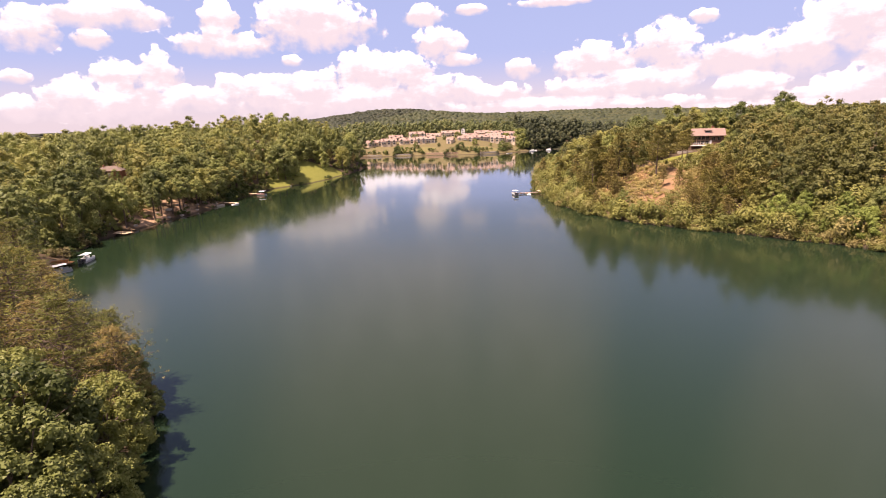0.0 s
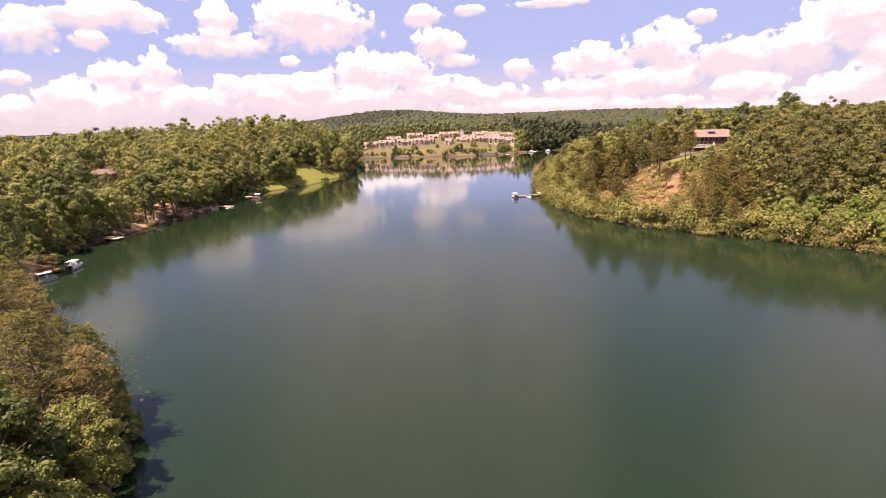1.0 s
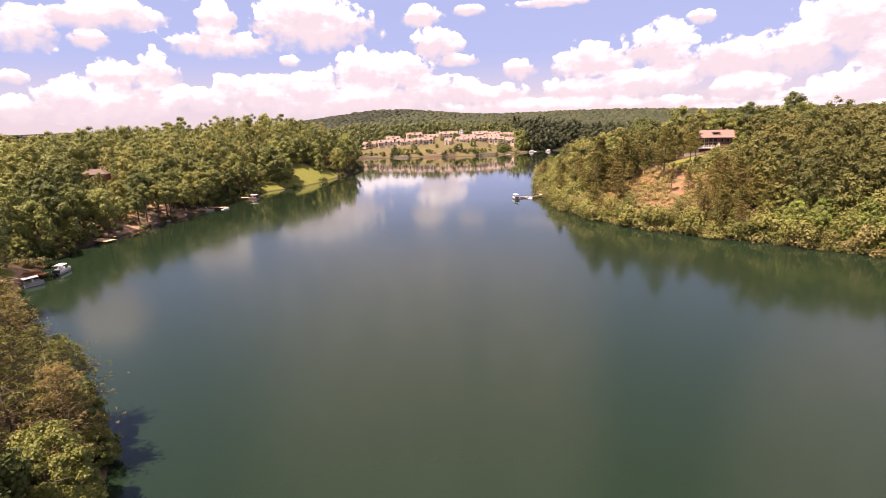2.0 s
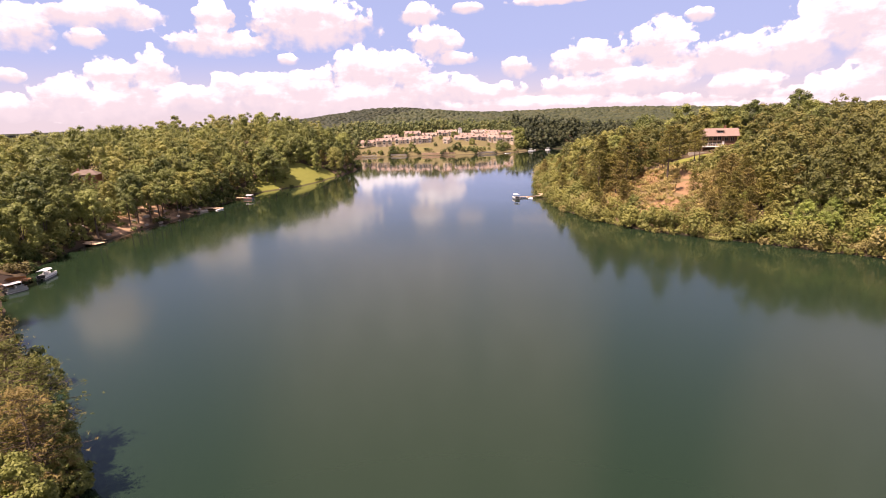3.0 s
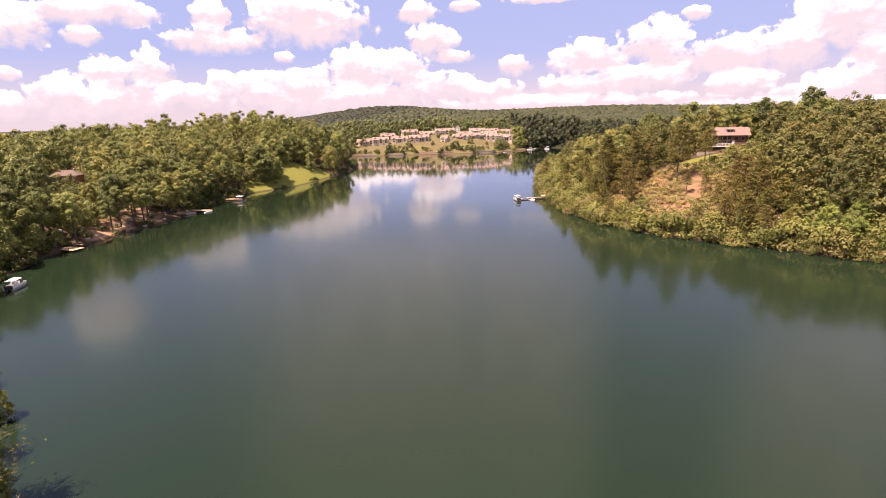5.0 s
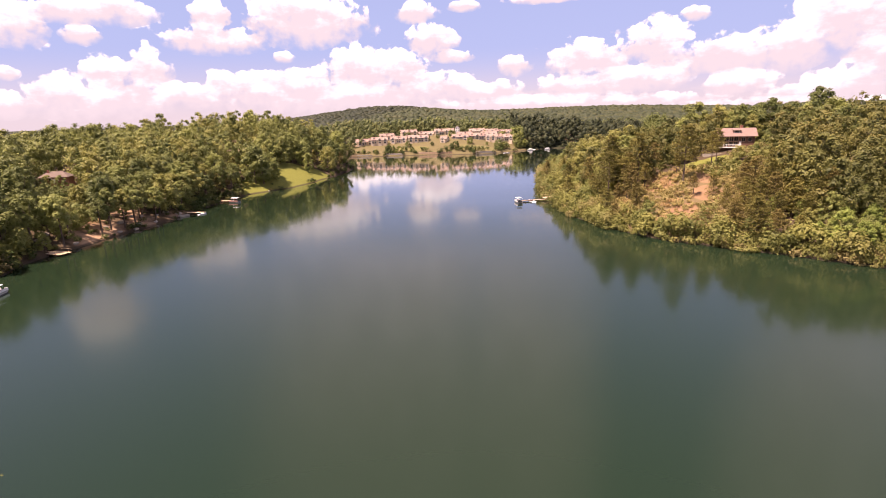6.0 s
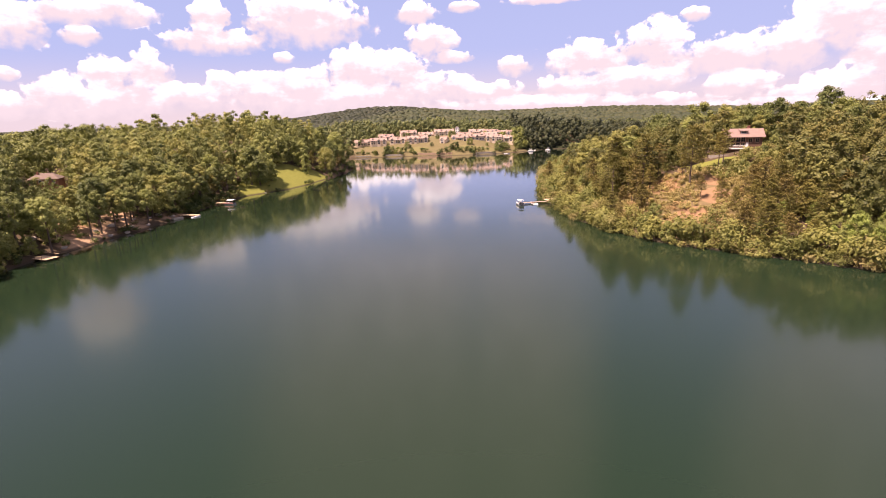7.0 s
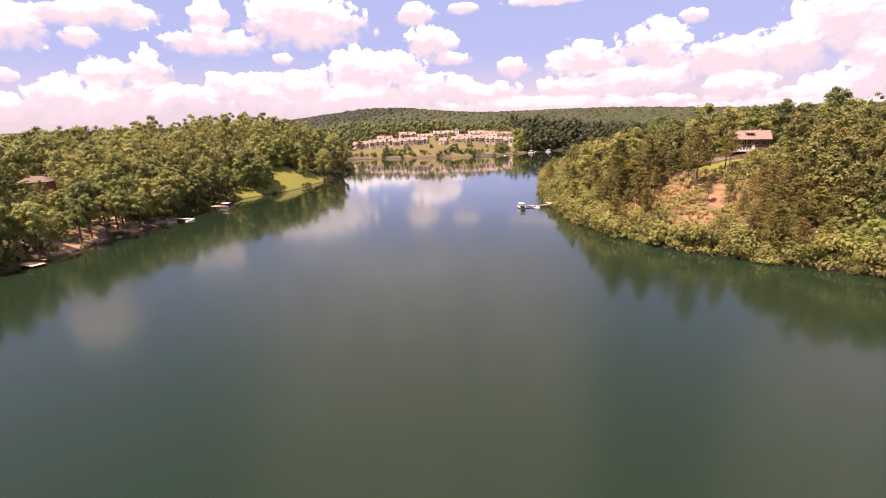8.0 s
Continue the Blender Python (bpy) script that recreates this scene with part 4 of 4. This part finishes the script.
# ---- the house on the eastern hill ----
def hill_house():
    h = stand("house", 95.6, 185.5, -20, "brown timber lake house with pinkish shingled roof and white deck", "house", z=17.3)
    h.scale = (1.02, 1.05, 1.10)
    part("wall", boxed((-7.2, 7.2, 0, 8.5, -2.5, 5.0)), TIMBER, h)
    gables = bmesh.new()
    for x in (-7.15, 6.85):
        prism(gables, [(0.05, 5.0), (8.45, 5.0), (4.25, 7.4)], x, x + 0.3)
    part("gable", gables, TIMBER, h)
    r = bmesh.new()
    prism(r, [(y + 4.25, z + 5.0) for y, z in gable_roof(4.25, 2.5, 1.1)], -8.1, 8.1)
    part("roof", r, ROOF_HOUSE, h, "sunlit pinkish-brown shingle roof")
    d = part("dormer", boxed((-1.4, 1.2, 0.9, 4.0, 5.2, 7.0)), TIMBER, h)
    dr = bmesh.new()
    prism(dr, [(0.4, 6.8), (4.4, 7.5), (4.4, 7.66), (0.4, 6.96)], -1.8, 1.6)
    part("dormer_roof", dr, ROOF_HOUSE, d)
    window(d, -0.1, 0.88, 5.95, 2.0, 0.75)
    c = part("chimney", boxed((1.9, 2.8, 4.4, 5.3, 6.0, 8.6), (1.8, 2.9, 4.3, 5.4, 8.6, 8.8)), BRICK, h)
    for x in (-6.0, -4.1, -2.2, -0.3):
        window(h, x, -0.02, 2.6, 1.5, 1.9, DECKING)
        window(h, x, -0.02, 0.5, 1.5, 1.6, DECKING)
    for x in (2.6, 5.2):
        window(h, x, -0.02, 2.4, 1.3, 1.5, DECKING)
    part("deck", boxed((-8.0, 1.4, -2.8, -0.003, -0.15, 0.15)), DECKING, h)
    part("deck_skirt", boxed((-8.05, 1.45, -2.9, -2.803, -0.12, 0.17)), WHITE, h, "white fascia board of the deck")
    for x in np.linspace(-7.9, 1.3, 9):
        part("rail_post", boxed((x - 0.07, x + 0.07, -2.78, -2.64, 0.15, 1.2)), WHITE, h)
    part("hand_rail", boxed((-8.0, 1.4, -2.8, -2.6, 1.2, 1.3), (-8.0, 1.4, -2.74, -2.68, 0.68, 0.73)), WHITE, h)
    for x in (-7.6, -3.2, 1.0):
        part("deck_post", boxed((x - 0.12, x + 0.12, -2.6, -2.36, -3.4, -0.15)), TIMBER, h)
    part("door", boxed((0.9, 1.9, -0.06, -0.004, 0.15, 2.3)), WHITE, h)


hill_house()
shed = stand("garden_shed", 105.5, 183.5, -16, "small pale garden shed beside the timber house", "shed")
shed.scale = (U, U, U)
part("wall", boxed((-1.3, 1.3, -1.0, 1.0, -0.5, 2.0)), WHITE, shed)
sr = bmesh.new()
prism(sr, [(y, z + 2.0) for y, z in gable_roof(1.0, 0.6, 0.2, 0.1)], -1.5, 1.5)
part("roof", sr, ROOF_HOUSE, shed)
part("door", boxed((-0.45, 0.45, -1.05, -1.003, 0.0, 1.8)), TIMBER, shed)
terrace = stand("patio", 87.5, 184.0, -16, "pale stone patio on the lawn by the house", "patio")
terrace.scale = (U, U, U)
part("slab", boxed((-2.4, 2.4, -1.4, 1.4, -0.6, 0.25)), STONE, terrace)
part("kerb", boxed((-2.5, 2.5, -1.62, -1.403, -0.6, 0.5)), STONE, terrace)


# ---- houses in the western woods ----
def hip_house():
    h = stand("house", -112, 190.5, 12, "low brown-roofed house with a brick chimney among trees", "house", z=12.6)
    h.scale = (0.87, 0.87, 0.87)
    part("wall", boxed((-6.5, 6.5, -4, 4, -6.5, 3.0)), BRICK, h)
    r = bmesh.new()
    base = [r.verts.new(p) for p in ((-7.2, -4.7, 2.9), (7.2, -4.7, 2.9), (7.2, 4.7, 2.9), (-7.2, 4.7, 2.9))]
    top = [r.verts.new(p) for p in ((-3.2, 0, 5.6), (3.2, 0, 5.6))]
    low = [r.verts.new((v.co.x, v.co.y, 2.7)) for v in base]
    for q in ((base[0], base[1], top[1], top[0]), (base[2], base[3], top[0], top[1]), (base[1], base[2], top[1]), (base[3], base[0], top[0]), low[::-1]):
        r.faces.new(q)
    for i in range(4):
        r.faces.new((low[i], low[(i + 1) % 4], base[(i + 1) % 4], base[i]))
    part("roof", r, ROOF_BROWN, h, "brown hipped shingle roof")
    part("chimney", boxed((-3.6, -2.8, -1.2, -0.4, 3.5, 6.4)), BRICK, h)
    for x in (-4.6, -1.5, 1.5, 4.6):
        window(h, x, -4.02, 1.0, 1.2, 1.3)
    part("door", boxed((-0.5, 0.5, -4.06, -4.004, -0.2, 2.0)), WHITE, h)


hip_house()


def cabin():
    h = stand("house", -92, 292, 8, "small cream house with a veranda above the lawn", "house", z=12.2)
    h.scale = (1.2, 1.2, 1.2)
    part("wall", boxed((-4.5, 4.5, -3, 3, -2, 2.8)), STUCCO, h)
    r = bmesh.new()
    prism(r, [(y, z + 2.8) for y, z in gable_roof(3.0, 1.7, 0.6)], -5.0, 5.0)
    part("roof", r, ROOF_TOWN, h)
    g2 = bmesh.new()
    for x in (-4.5, 4.25):
        prism(g2, [(-2.95, 2.8), (2.95, 2.8), (0, 4.4)], x, x + 0.25)
    part("gable", g2, STUCCO, h)
    part("deck", boxed((-4.5, 4.5, -5.2, -3.003, -0.2, 0.1)), WHITE, h)
    part("hand_rail", boxed((-4.5, 4.5, -5.2, -5.1, 0.95, 1.05)), WHITE, h)
    for x in (-4.4, -1.5, 1.5, 4.4):
        part("rail_post", boxed((x - 0.07, x + 0.07, -5.19, -5.06, -2.5, 0.95)), WHITE, h)
    for x in (-3, 0, 3):
        window(h, x, -3.02, 0.8, 1.2, 1.4)


cabin()


# ---- terraced houses on the far shore ----
def terrace_house(x, y, z, turn=0.0, units=3, wide=6.6, tall=5.6, deep=10.0, plan=(1, 0, 1)):
    """A short terrace of units under one roof, some with a gabled bay towards the lake, some with a shaded balcony."""
    h = stand("terraced_house", x, y, turn, "cream terraced houses with pinkish tan roofs and white-trimmed gables", "house", "far shore houses", z=z)
    tall -= 1.0
    w = units * wide / 2
    part("wall", boxed((-w, w, 0, deep, -9.0, tall)), STUCCO, h)
    r = bmesh.new()
    prism(r, [(p + deep / 2, q + tall) for p, q in gable_roof(deep / 2, 3.0, 0.7)], -w - 0.5, w + 0.5)
    part("roof", r, ROOF_TOWN, h)
    for k in (-w + 0.02, w - 0.27):
        part("gable", prism(bmesh.new(), [(0.05, tall), (deep - 0.05, tall), (deep / 2, tall + 2.85)], k, k + 0.25), STUCCO, h)
    for i in range(units):
        ux = -w + wide * (i + 0.5)
        if plan[i % len(plan)]:
            half, eave = wide * 0.33, tall - 0.3
            b = prism(bmesh.new(), [(ux - half, -9.0), (ux + half, -9.0), (ux + half, eave), (ux, eave + 2.2), (ux - half, eave)], -2.2, 0.6, "y")
            bay = part("bay", b, STUCCO, h, "gabled bay towards the lake")
            part("bay_roof", prism(bmesh.new(), [(ux + p, q + eave) for p, q in gable_roof(half, 2.2, 0.45, 0.22)], -2.7, 4.4, "y"), ROOF_TOWN, bay)
            part("bargeboard", prism(bmesh.new(), [(ux + p, q + eave) for p, q in gable_roof(half, 2.2, 0.5, 0.42)], -2.78, -2.703, "y"), WHITE, bay)
            window(bay, ux, -2.22, 2.8, 2.2, 1.6)
            window(bay, ux, -2.22, 0.2, 2.6, 1.9)
            part("chimney", boxed((ux + 1.6, ux + 2.5, deep * 0.55, deep * 0.55 + 0.9, tall + 1.4, tall + 4.0)), STUCCO, h)
        else:
            part("balcony", boxed((ux - 2.8, ux + 2.8, -1.9, -0.003, 2.7, 2.9), (ux - 2.8, ux + 2.8, -1.9, -1.8, 3.7, 3.8), (ux - 2.8, ux - 2.65, -1.9, -1.75, -9.0, tall - 0.3),
                                  (ux + 2.65, ux + 2.8, -1.9, -1.75, -9.0, tall - 0.3), (ux - 0.07, ux + 0.07, -1.9, -1.8, 2.9, 3.7)), WHITE, h, "white timber balcony")
            part("porch_roof", boxed((ux - 3.0, ux + 3.0, -2.2, -0.003, tall - 0.3, tall - 0.1)), ROOF_TOWN, h)
            for wx in (ux - 1.4, ux + 1.4):
                window(h, wx, -0.02, 2.75, 1.7, 1.4)
                window(h, wx, -0.02, 0.1, 1.7, 2.1)
            dm = part("dormer", boxed((ux - 1.1, ux + 1.1, 1.2, 4.0, tall, tall + 2.1)), STUCCO, h)
            part("dormer_roof", prism(bmesh.new(), [(ux + p, q + tall + 2.0) for p, q in gable_roof(1.1, 0.9, 0.3, 0.16)], 0.9, 4.4, "y"), ROOF_TOWN, dm)
            window(dm, ux, 1.18, tall + 0.75, 1.1, 1.0)
    for side in (-1, 1):
        for wy in (2.4, 6.6):
            e = window(h, side * (w + 0.02), wy, 2.8, 1.2, 1.5)
            e.rotation_euler = (0, 0, side * math.pi / 2)
    return h


for row in ((-49, 473, 8.6, 24, 3, 6.3, 4.8, 9, (1, 0)), (-36, 469, 9.6, 8, 3, 6.6, 5.2, 10, (0, 1, 1)), (-20.5, 471, 9.9, -6, 3, 6.8, 5.0, 10, (1, 0, 1)),
            (-4, 467, 10.3, 4, 4, 6.2, 5.6, 10, (1, 1, 0, 1)), (30, 467, 10.2, -12, 3, 6.8, 5.4, 10, (1, 0, 1)), (44.5, 471, 10.7, 6, 3, 6.2, 5.2, 10, (0, 1, 0)),
            (58, 469, 9.6, -14, 3, 6.4, 5.4, 10, (1, 1, 0)), (70, 475, 8.8, -28, 3, 6.0, 5.0, 9, (1, 0, 1))):
    terrace_house(row[0], row[1], row[2] - 1.0, *row[3:])
terrace_house(16, 461, 8.2, -24, 1, 8.4, 5.6, 9.0, (1,))
for row in ((-12, 497, 13.1, 10, 3, 7.0, 5.4, 10, (1, 0, 1)), (2.5, 501, 11.0, -6, 3, 6.6, 5.6, 10, (0, 1, 1)), (18.5, 497, 13.1, -2, 4, 6.4, 5.6, 10, (1, 0, 1, 1)),
            (47, 499, 12.5, -12, 3, 6.8, 5.4, 10, (1, 0, 1)), (60, 496, 11.9, 8, 3, 6.2, 5.6, 10, (1, 1, 0)), (71.5, 499, 11.1, -20, 3, 6.0, 5.2, 9, (0, 1, 1)),
            (36, 485, 10.7, 12, 3, 6.2, 5.0, 9, (1, 0, 1)), (56, 484, 10.5, -10, 3, 6.6, 5.0, 9, (0, 1, 1)), (-31, 488, 10.9, 6, 3, 6.2, 5.0, 9, (1, 0, 1))):
    terrace_house(*row)
tower = stand("tower_house", 30.5, 503, 0, "tall white gabled house above the terraces", "house", z=13.6)
tower.scale = (1.0, 1.0, 0.95)
part("wall", boxed((-2.6, 2.6, 0, 5, -4, 8.4)), WHITE, tower)
tb = bmesh.new()
prism(tb, [(p, q + 8.4) for p, q in gable_roof(2.6, 2.2, 0.4)], -0.4, 5.4, "y")
part("roof", tb, ROOF_TOWN, tower)
tg = bmesh.new()
prism(tg, [(-2.55, 8.4), (2.55, 8.4), (0, 10.5)], 0.02, 0.3, "y")
part("gable", tg, WHITE, tower)
for z in (3.2, 6.2):
    for x in (-1.2, 1.2):
        window(tower, x, -0.02, z, 1.0, 1.4)


TANWALL = plain("tan_blocks", (0.42, 0.29, 0.19), 0.95, vary=0.3, scale=0.8)


def retaining_wall(points, z0, z1, label, group="", thick=0.5, mat=None):
    """Coursed stones along a line: each stone a part."""
    root = stand("retaining_wall", points[0][0], points[0][1], 0, label, "wall", group, z=0.0)
    r = np.random.default_rng(5)
    points, z0, z1, thick = [(x * U, y * U) for x, y in points], z0 * U, z1 * U, thick * U
    for (ax, ay), (bx, by) in zip(points, points[1:]):
        n = max(2, int(math.hypot(bx - ax, by - ay) / 1.9))
        a = math.degrees(math.atan2(by - ay, bx - ax))
        for i in range(n):
            t = (i + 0.5) / n
            l = math.hypot(bx - ax, by - ay) / n / 2 - 0.03
            k = r.uniform(-0.12, 0.12)
            bm = boxed((-l, l, -thick / 2, thick / 2, z0, z1 + k))
            bmesh.ops.bevel(bm, geom=bm.edges[:], offset=0.06, segments=1, affect="EDGES")
            o = part("stone", bm, mat or STONE, root)
            o.matrix_basis = pose(ax + (bx - ax) * t - points[0][0], ay + (by - ay) * t - points[0][1], 0, 0, 0, a + r.uniform(-4, 4))
    return root


retaining_wall([(-52, 441), (-40, 441.6)], -0.5, 1.4, "low pale stone wall along the far bank", "far bank walls")
retaining_wall([(-30, 441.4), (-16, 441.4)], -0.5, 1.8, "low pale stone wall along the far bank", "far bank walls")
retaining_wall([(-4, 441.4), (22, 438.6)], -0.5, 2.2, "tan earth-coloured wall along the far bank", "far bank walls", 0.6, TANWALL)
retaining_wall([(40, 436.6), (56, 440)], -0.5, 1.8, "low pale stone wall along the far bank", "far bank walls")
retaining_wall([(-78.3, 193), (-76.6, 196)], -0.5, 0.5, "pale stone landing on the wooded bank", "", 1.2)


# ---- rocks on the western bank ----
def rock(seed, wide, tall):
    r = np.random.default_rng(seed)
    bm = bmesh.new()
    bmesh.ops.create_icosphere(bm, subdivisions=2, radius=1.0)
    push = r.normal(size=(5, 3))
    for v in bm.verts:
        k = 1.0 + 0.16 * sum(math.sin(2.2 * v.co.dot(Vector(p))) for p in push) / 2
        v.co = Vector((v.co.x * wide * k, v.co.y * wide * 0.7 * k, max(v.co.z * tall * k, -0.5 * tall)))
    return bm


rock_meshes = []
for i in range(4):
    me = bpy.data.meshes.new("rock")
    bm = rock(400 + i, 1.1 + 0.25 * i, 0.55 + 0.1 * i)
    bm.to_mesh(me), bm.free()
    me.materials.append(STONE)
    rock_meshes.append(me)
ledges = scatter(-100, -74, 148, 212, 3.6, lambda x, y, d: (d > 0.1) & (d < 9) & (rng.random(x.shape) < np.where(d < 1.5, 0.5, 0.3)) & (np.hypot(x + 88, y - 147) > 3))
for x, y, d in ledges:
    ob = new("rock", rock_meshes[rng.integers(0, 4)])
    ob.matrix_basis = placed(x, y, rng.uniform(0.35, 0.8), rng.uniform(-0.5, 0.5) + 1.4)
    tagged(ob, "pale weathered rock on the shady wooded bank", "rock", "bank rocks")


# ---- docks and boats ----
def dock(x, y, turn, long, wide, label, mat, top=0.6, rail=False, posts=3):
    """A timber dock from its shore end along local +x."""
    d = stand("dock", x, y, turn, label, "dock", z=0.0)
    long, wide = long * U, wide * U
    boards = bmesh.new()
    n = int(long / 0.3)
    for i in range(n):
        box(boards, i * long / n, (i + 1) * long / n - 0.025, -wide / 2, wide / 2, top - 0.06, top)
    part("decking", boards, mat, d)
    part("beam", boxed((0, long, -wide / 2 + 0.1, -wide / 2 + 0.25, top - 0.3, top - 0.063)), TIMBER, d)
    part("beam", boxed((0, long, wide / 2 - 0.25, wide / 2 - 0.1, top - 0.3, top - 0.063)), TIMBER, d)
    for i in range(posts):
        for k in (-1, 1):
            px = long * (i + 0.5) / posts
            part("post", tube(bmesh.new(), (px, k * (wide / 2 + 0.08), -2.0), (px, k * (wide / 2 + 0.08), top + (1.1 if rail else 0.35)), 0.09), TIMBER, d)
    if rail:
        for k in (-1, 1):
            part("hand_rail", boxed((0, long, k * (wide / 2 + 0.08) - 0.05, k * (wide / 2 + 0.08) + 0.05, top + 1.0, top + 1.08)), mat, d)
    return d


def pontoon_boat(x, y, turn, label, canopy=CANVAS, side=WHITE, long=6.2):
    b = stand("pontoon_boat", x, y, turn, label, "boat", z=0.0)
    b.scale = (1.05, 1.05, 1.05)
    for k in (-0.85, 0.85):
        f = bmesh.new()
        tube(f, (-long / 2, k, 0.12), (long / 2 - 0.6, k, 0.12), 0.32, 12)
        bmesh.ops.create_cone(f, cap_ends=True, segments=12, radius1=0.32, radius2=0.05, depth=0.7,
                              matrix=Matrix.Translation((long / 2 - 0.25, k, 0.18)) @ Matrix.Rotation(math.pi / 2, 4, "Y"))
        part("float", f, GREY, b)
    part("deck", boxed((-long / 2, long / 2 - 0.1, -1.25, 1.25, 0.46, 0.58)), GREY, b)
    for k in (-1, 1):
        part("side_panel", boxed((-long / 2 + 0.2, long / 2 - 0.3, k * 1.2 - 0.03, k * 1.2 + 0.03, 0.583, 1.2)), side, b)
    for k in (-1.16, 0.4):
        part("front_panel", boxed((long / 2 - 0.33, long / 2 - 0.27, k, k + 0.76, 0.583, 1.2)), side, b)
    part("seat", boxed((-long / 2 + 0.3, -long / 2 + 0.9, -1.1, 1.1, 0.583, 1.0), (-long / 2 + 0.3, -long / 2 + 0.45, -1.1, 1.1, 1.0, 1.35)), DARKV, b)
    part("seat", boxed((0.8, long / 2 - 0.6, -1.15, -0.6, 0.583, 1.0)), DARKV, b)
    part("console", boxed((0.0, 0.5, 0.3, 1.0, 0.583, 1.5)), WHITE, b)
    top = bmesh.new()
    prism(top, [(-1.25, 2.35), (-0.7, 2.52), (0.7, 2.52), (1.25, 2.35), (1.25, 2.41), (0.7, 2.6), (-0.7, 2.6), (-1.25, 2.41)], -2.6, 1.2)
    part("canopy", top, canopy, b, "pale stretched canvas canopy")
    for px in (-2.5, 1.1):
        for k in (-1.18, 1.18):
            part("canopy_pole", tube(bmesh.new(), (px * 0.8, k, 0.6), (px, k, 2.36), 0.03, 6), GREY, b)
    m = part("outboard_motor", boxed((-long / 2 - 0.55, -long / 2 - 0.1, -0.22, 0.22, 0.6, 1.15)), DARKV, b)
    part("shaft", boxed((-long / 2 - 0.4, -long / 2 - 0.25, -0.08, 0.08, -0.4, 0.6)), GREY, m)
    return b


def open_boat(x, y, turn, label, hull=WHITE, long=4.4, wide=1.6):
    """A small boat with a lofted open hull and thwarts."""
    b = stand("rowing_boat", x, y, turn, label, "boat", z=-0.12)
    long, wide = long * U, wide * U
    bm = bmesh.new()
    rows = []
    for i in range(9):
        t = i / 8
        w = wide / 2 * (math.sin(math.pi * min(t * 0.62 + 0.36, 1.0)) ** 0.7) * (1 if t < 0.98 else 0.25)
        px = -long / 2 + long * t
        sheer = 0.62 + 0.22 * t * t
        ring = [(px, -w, sheer), (px, -w * 0.8, 0.12 + 0.25 * t ** 3), (px, 0, 0.0 + 0.3 * t ** 3), (px, w * 0.8, 0.12 + 0.25 * t ** 3), (px, w, sheer),
                (px, w * 0.86, sheer), (px, w * 0.66, 0.22 + 0.25 * t ** 3), (px, -w * 0.66, 0.22 + 0.25 * t ** 3), (px, -w * 0.86, sheer)]
        rows.append([bm.verts.new(p) for p in ring])
    for a, c in zip(rows, rows[1:]):
        for k in range(9):
            bm.faces.new((a[k], a[(k + 1) % 9], c[(k + 1) % 9], c[k]))
    bm.faces.new(rows[0][::-1]), bm.faces.new(rows[-1])
    part("hull", bm, hull, b)
    for px in (-1.1, 0.2, 1.2):
        part("thwart", boxed((px - 0.14, px + 0.14, -wide * 0.33, wide * 0.33, 0.42, 0.47)), DECKING, b)
    return b


# west side
pontoon_boat(-77.2, 117.3, 96, "white pontoon boat with pale canopy moored at a jetty")
dock(-83.6, 114.6, 4, 4.8, 1.8, "orange-brown timber jetty by the pontoon boat", ORANGE, 0.7)
pontoon_boat(-76.6, 108.2, 60, "small grey pontoon boat with faded canopy by the bank", plain("grey_canvas", (0.36, 0.35, 0.36), 0.85, vary=0.15), GREY, 5.0)
canoe = open_boat(-82.0, 117.0, 25, "orange canoe lying on the timber jetty", ORANGE, 3.4, 0.8)
canoe.matrix_basis = pose(-81.4 * U, 114.9 * U, 0.7, 0, 0, 14)
TAN_DECK = plain("tan_decking", (0.52, 0.38, 0.24), 0.85, vary=0.2)
dock(-90.0, 148.6, -22, 7.2, 3.0, "weathered timber dock under the trees", TAN_DECK, 0.8, True)
dock(-79.5, 225.0, -8, 9.0, 2.6, "weathered timber dock beside a red boat", TAN_DECK, 0.6)
pontoon_boat(-70.6, 221.6, 165, "faded red and white pontoon boat tied to a dock", CANVAS, REDP, 5.6)
open_boat(-67.6, 250.5, 20, "small white rowing boat at the edge of the lawn", WHITE, 3.8, 1.5)
open_boat(-72.6, 197.0, 60, "small grey-white rowing boat at the stone landing", CANVAS, 3.0, 1.2)
dock(-78.5, 200.0, -10, 6.0, 2.0, "pale weathered dock by the stone landing", TAN_DECK, 0.6)
# east side
dock(44.5, 203.5, 190, 12.0, 1.3, "narrow weathered walkway out to the moored boats", DECKING, 0.7, False, 5)
dock(46.5, 204.5, 190, 6.0, 4.0, "tan timber landing with rails on the shore", TAN_DECK, 1.3, True)
pontoon_boat(31.4, 200.0, 96, "white pontoon boat with canopy at the walkway's end")
open_boat(36.0, 201.2, 100, "white covered boat beside the walkway", WHITE, 4.6, 2.0)
# far side
dock(92, 466, 250, 8.0, 2.0, "pale timber dock on the far shore", WHITE, 0.7)
pontoon_boat(86, 456, 170, "white pontoon boat moored off the far shore")
pontoon_boat(102, 464, 150, "white pontoon boat moored under the far woods")
open_boat(64, 436, 20, "white boat moored at the far bank", WHITE, 5.0, 1.8)
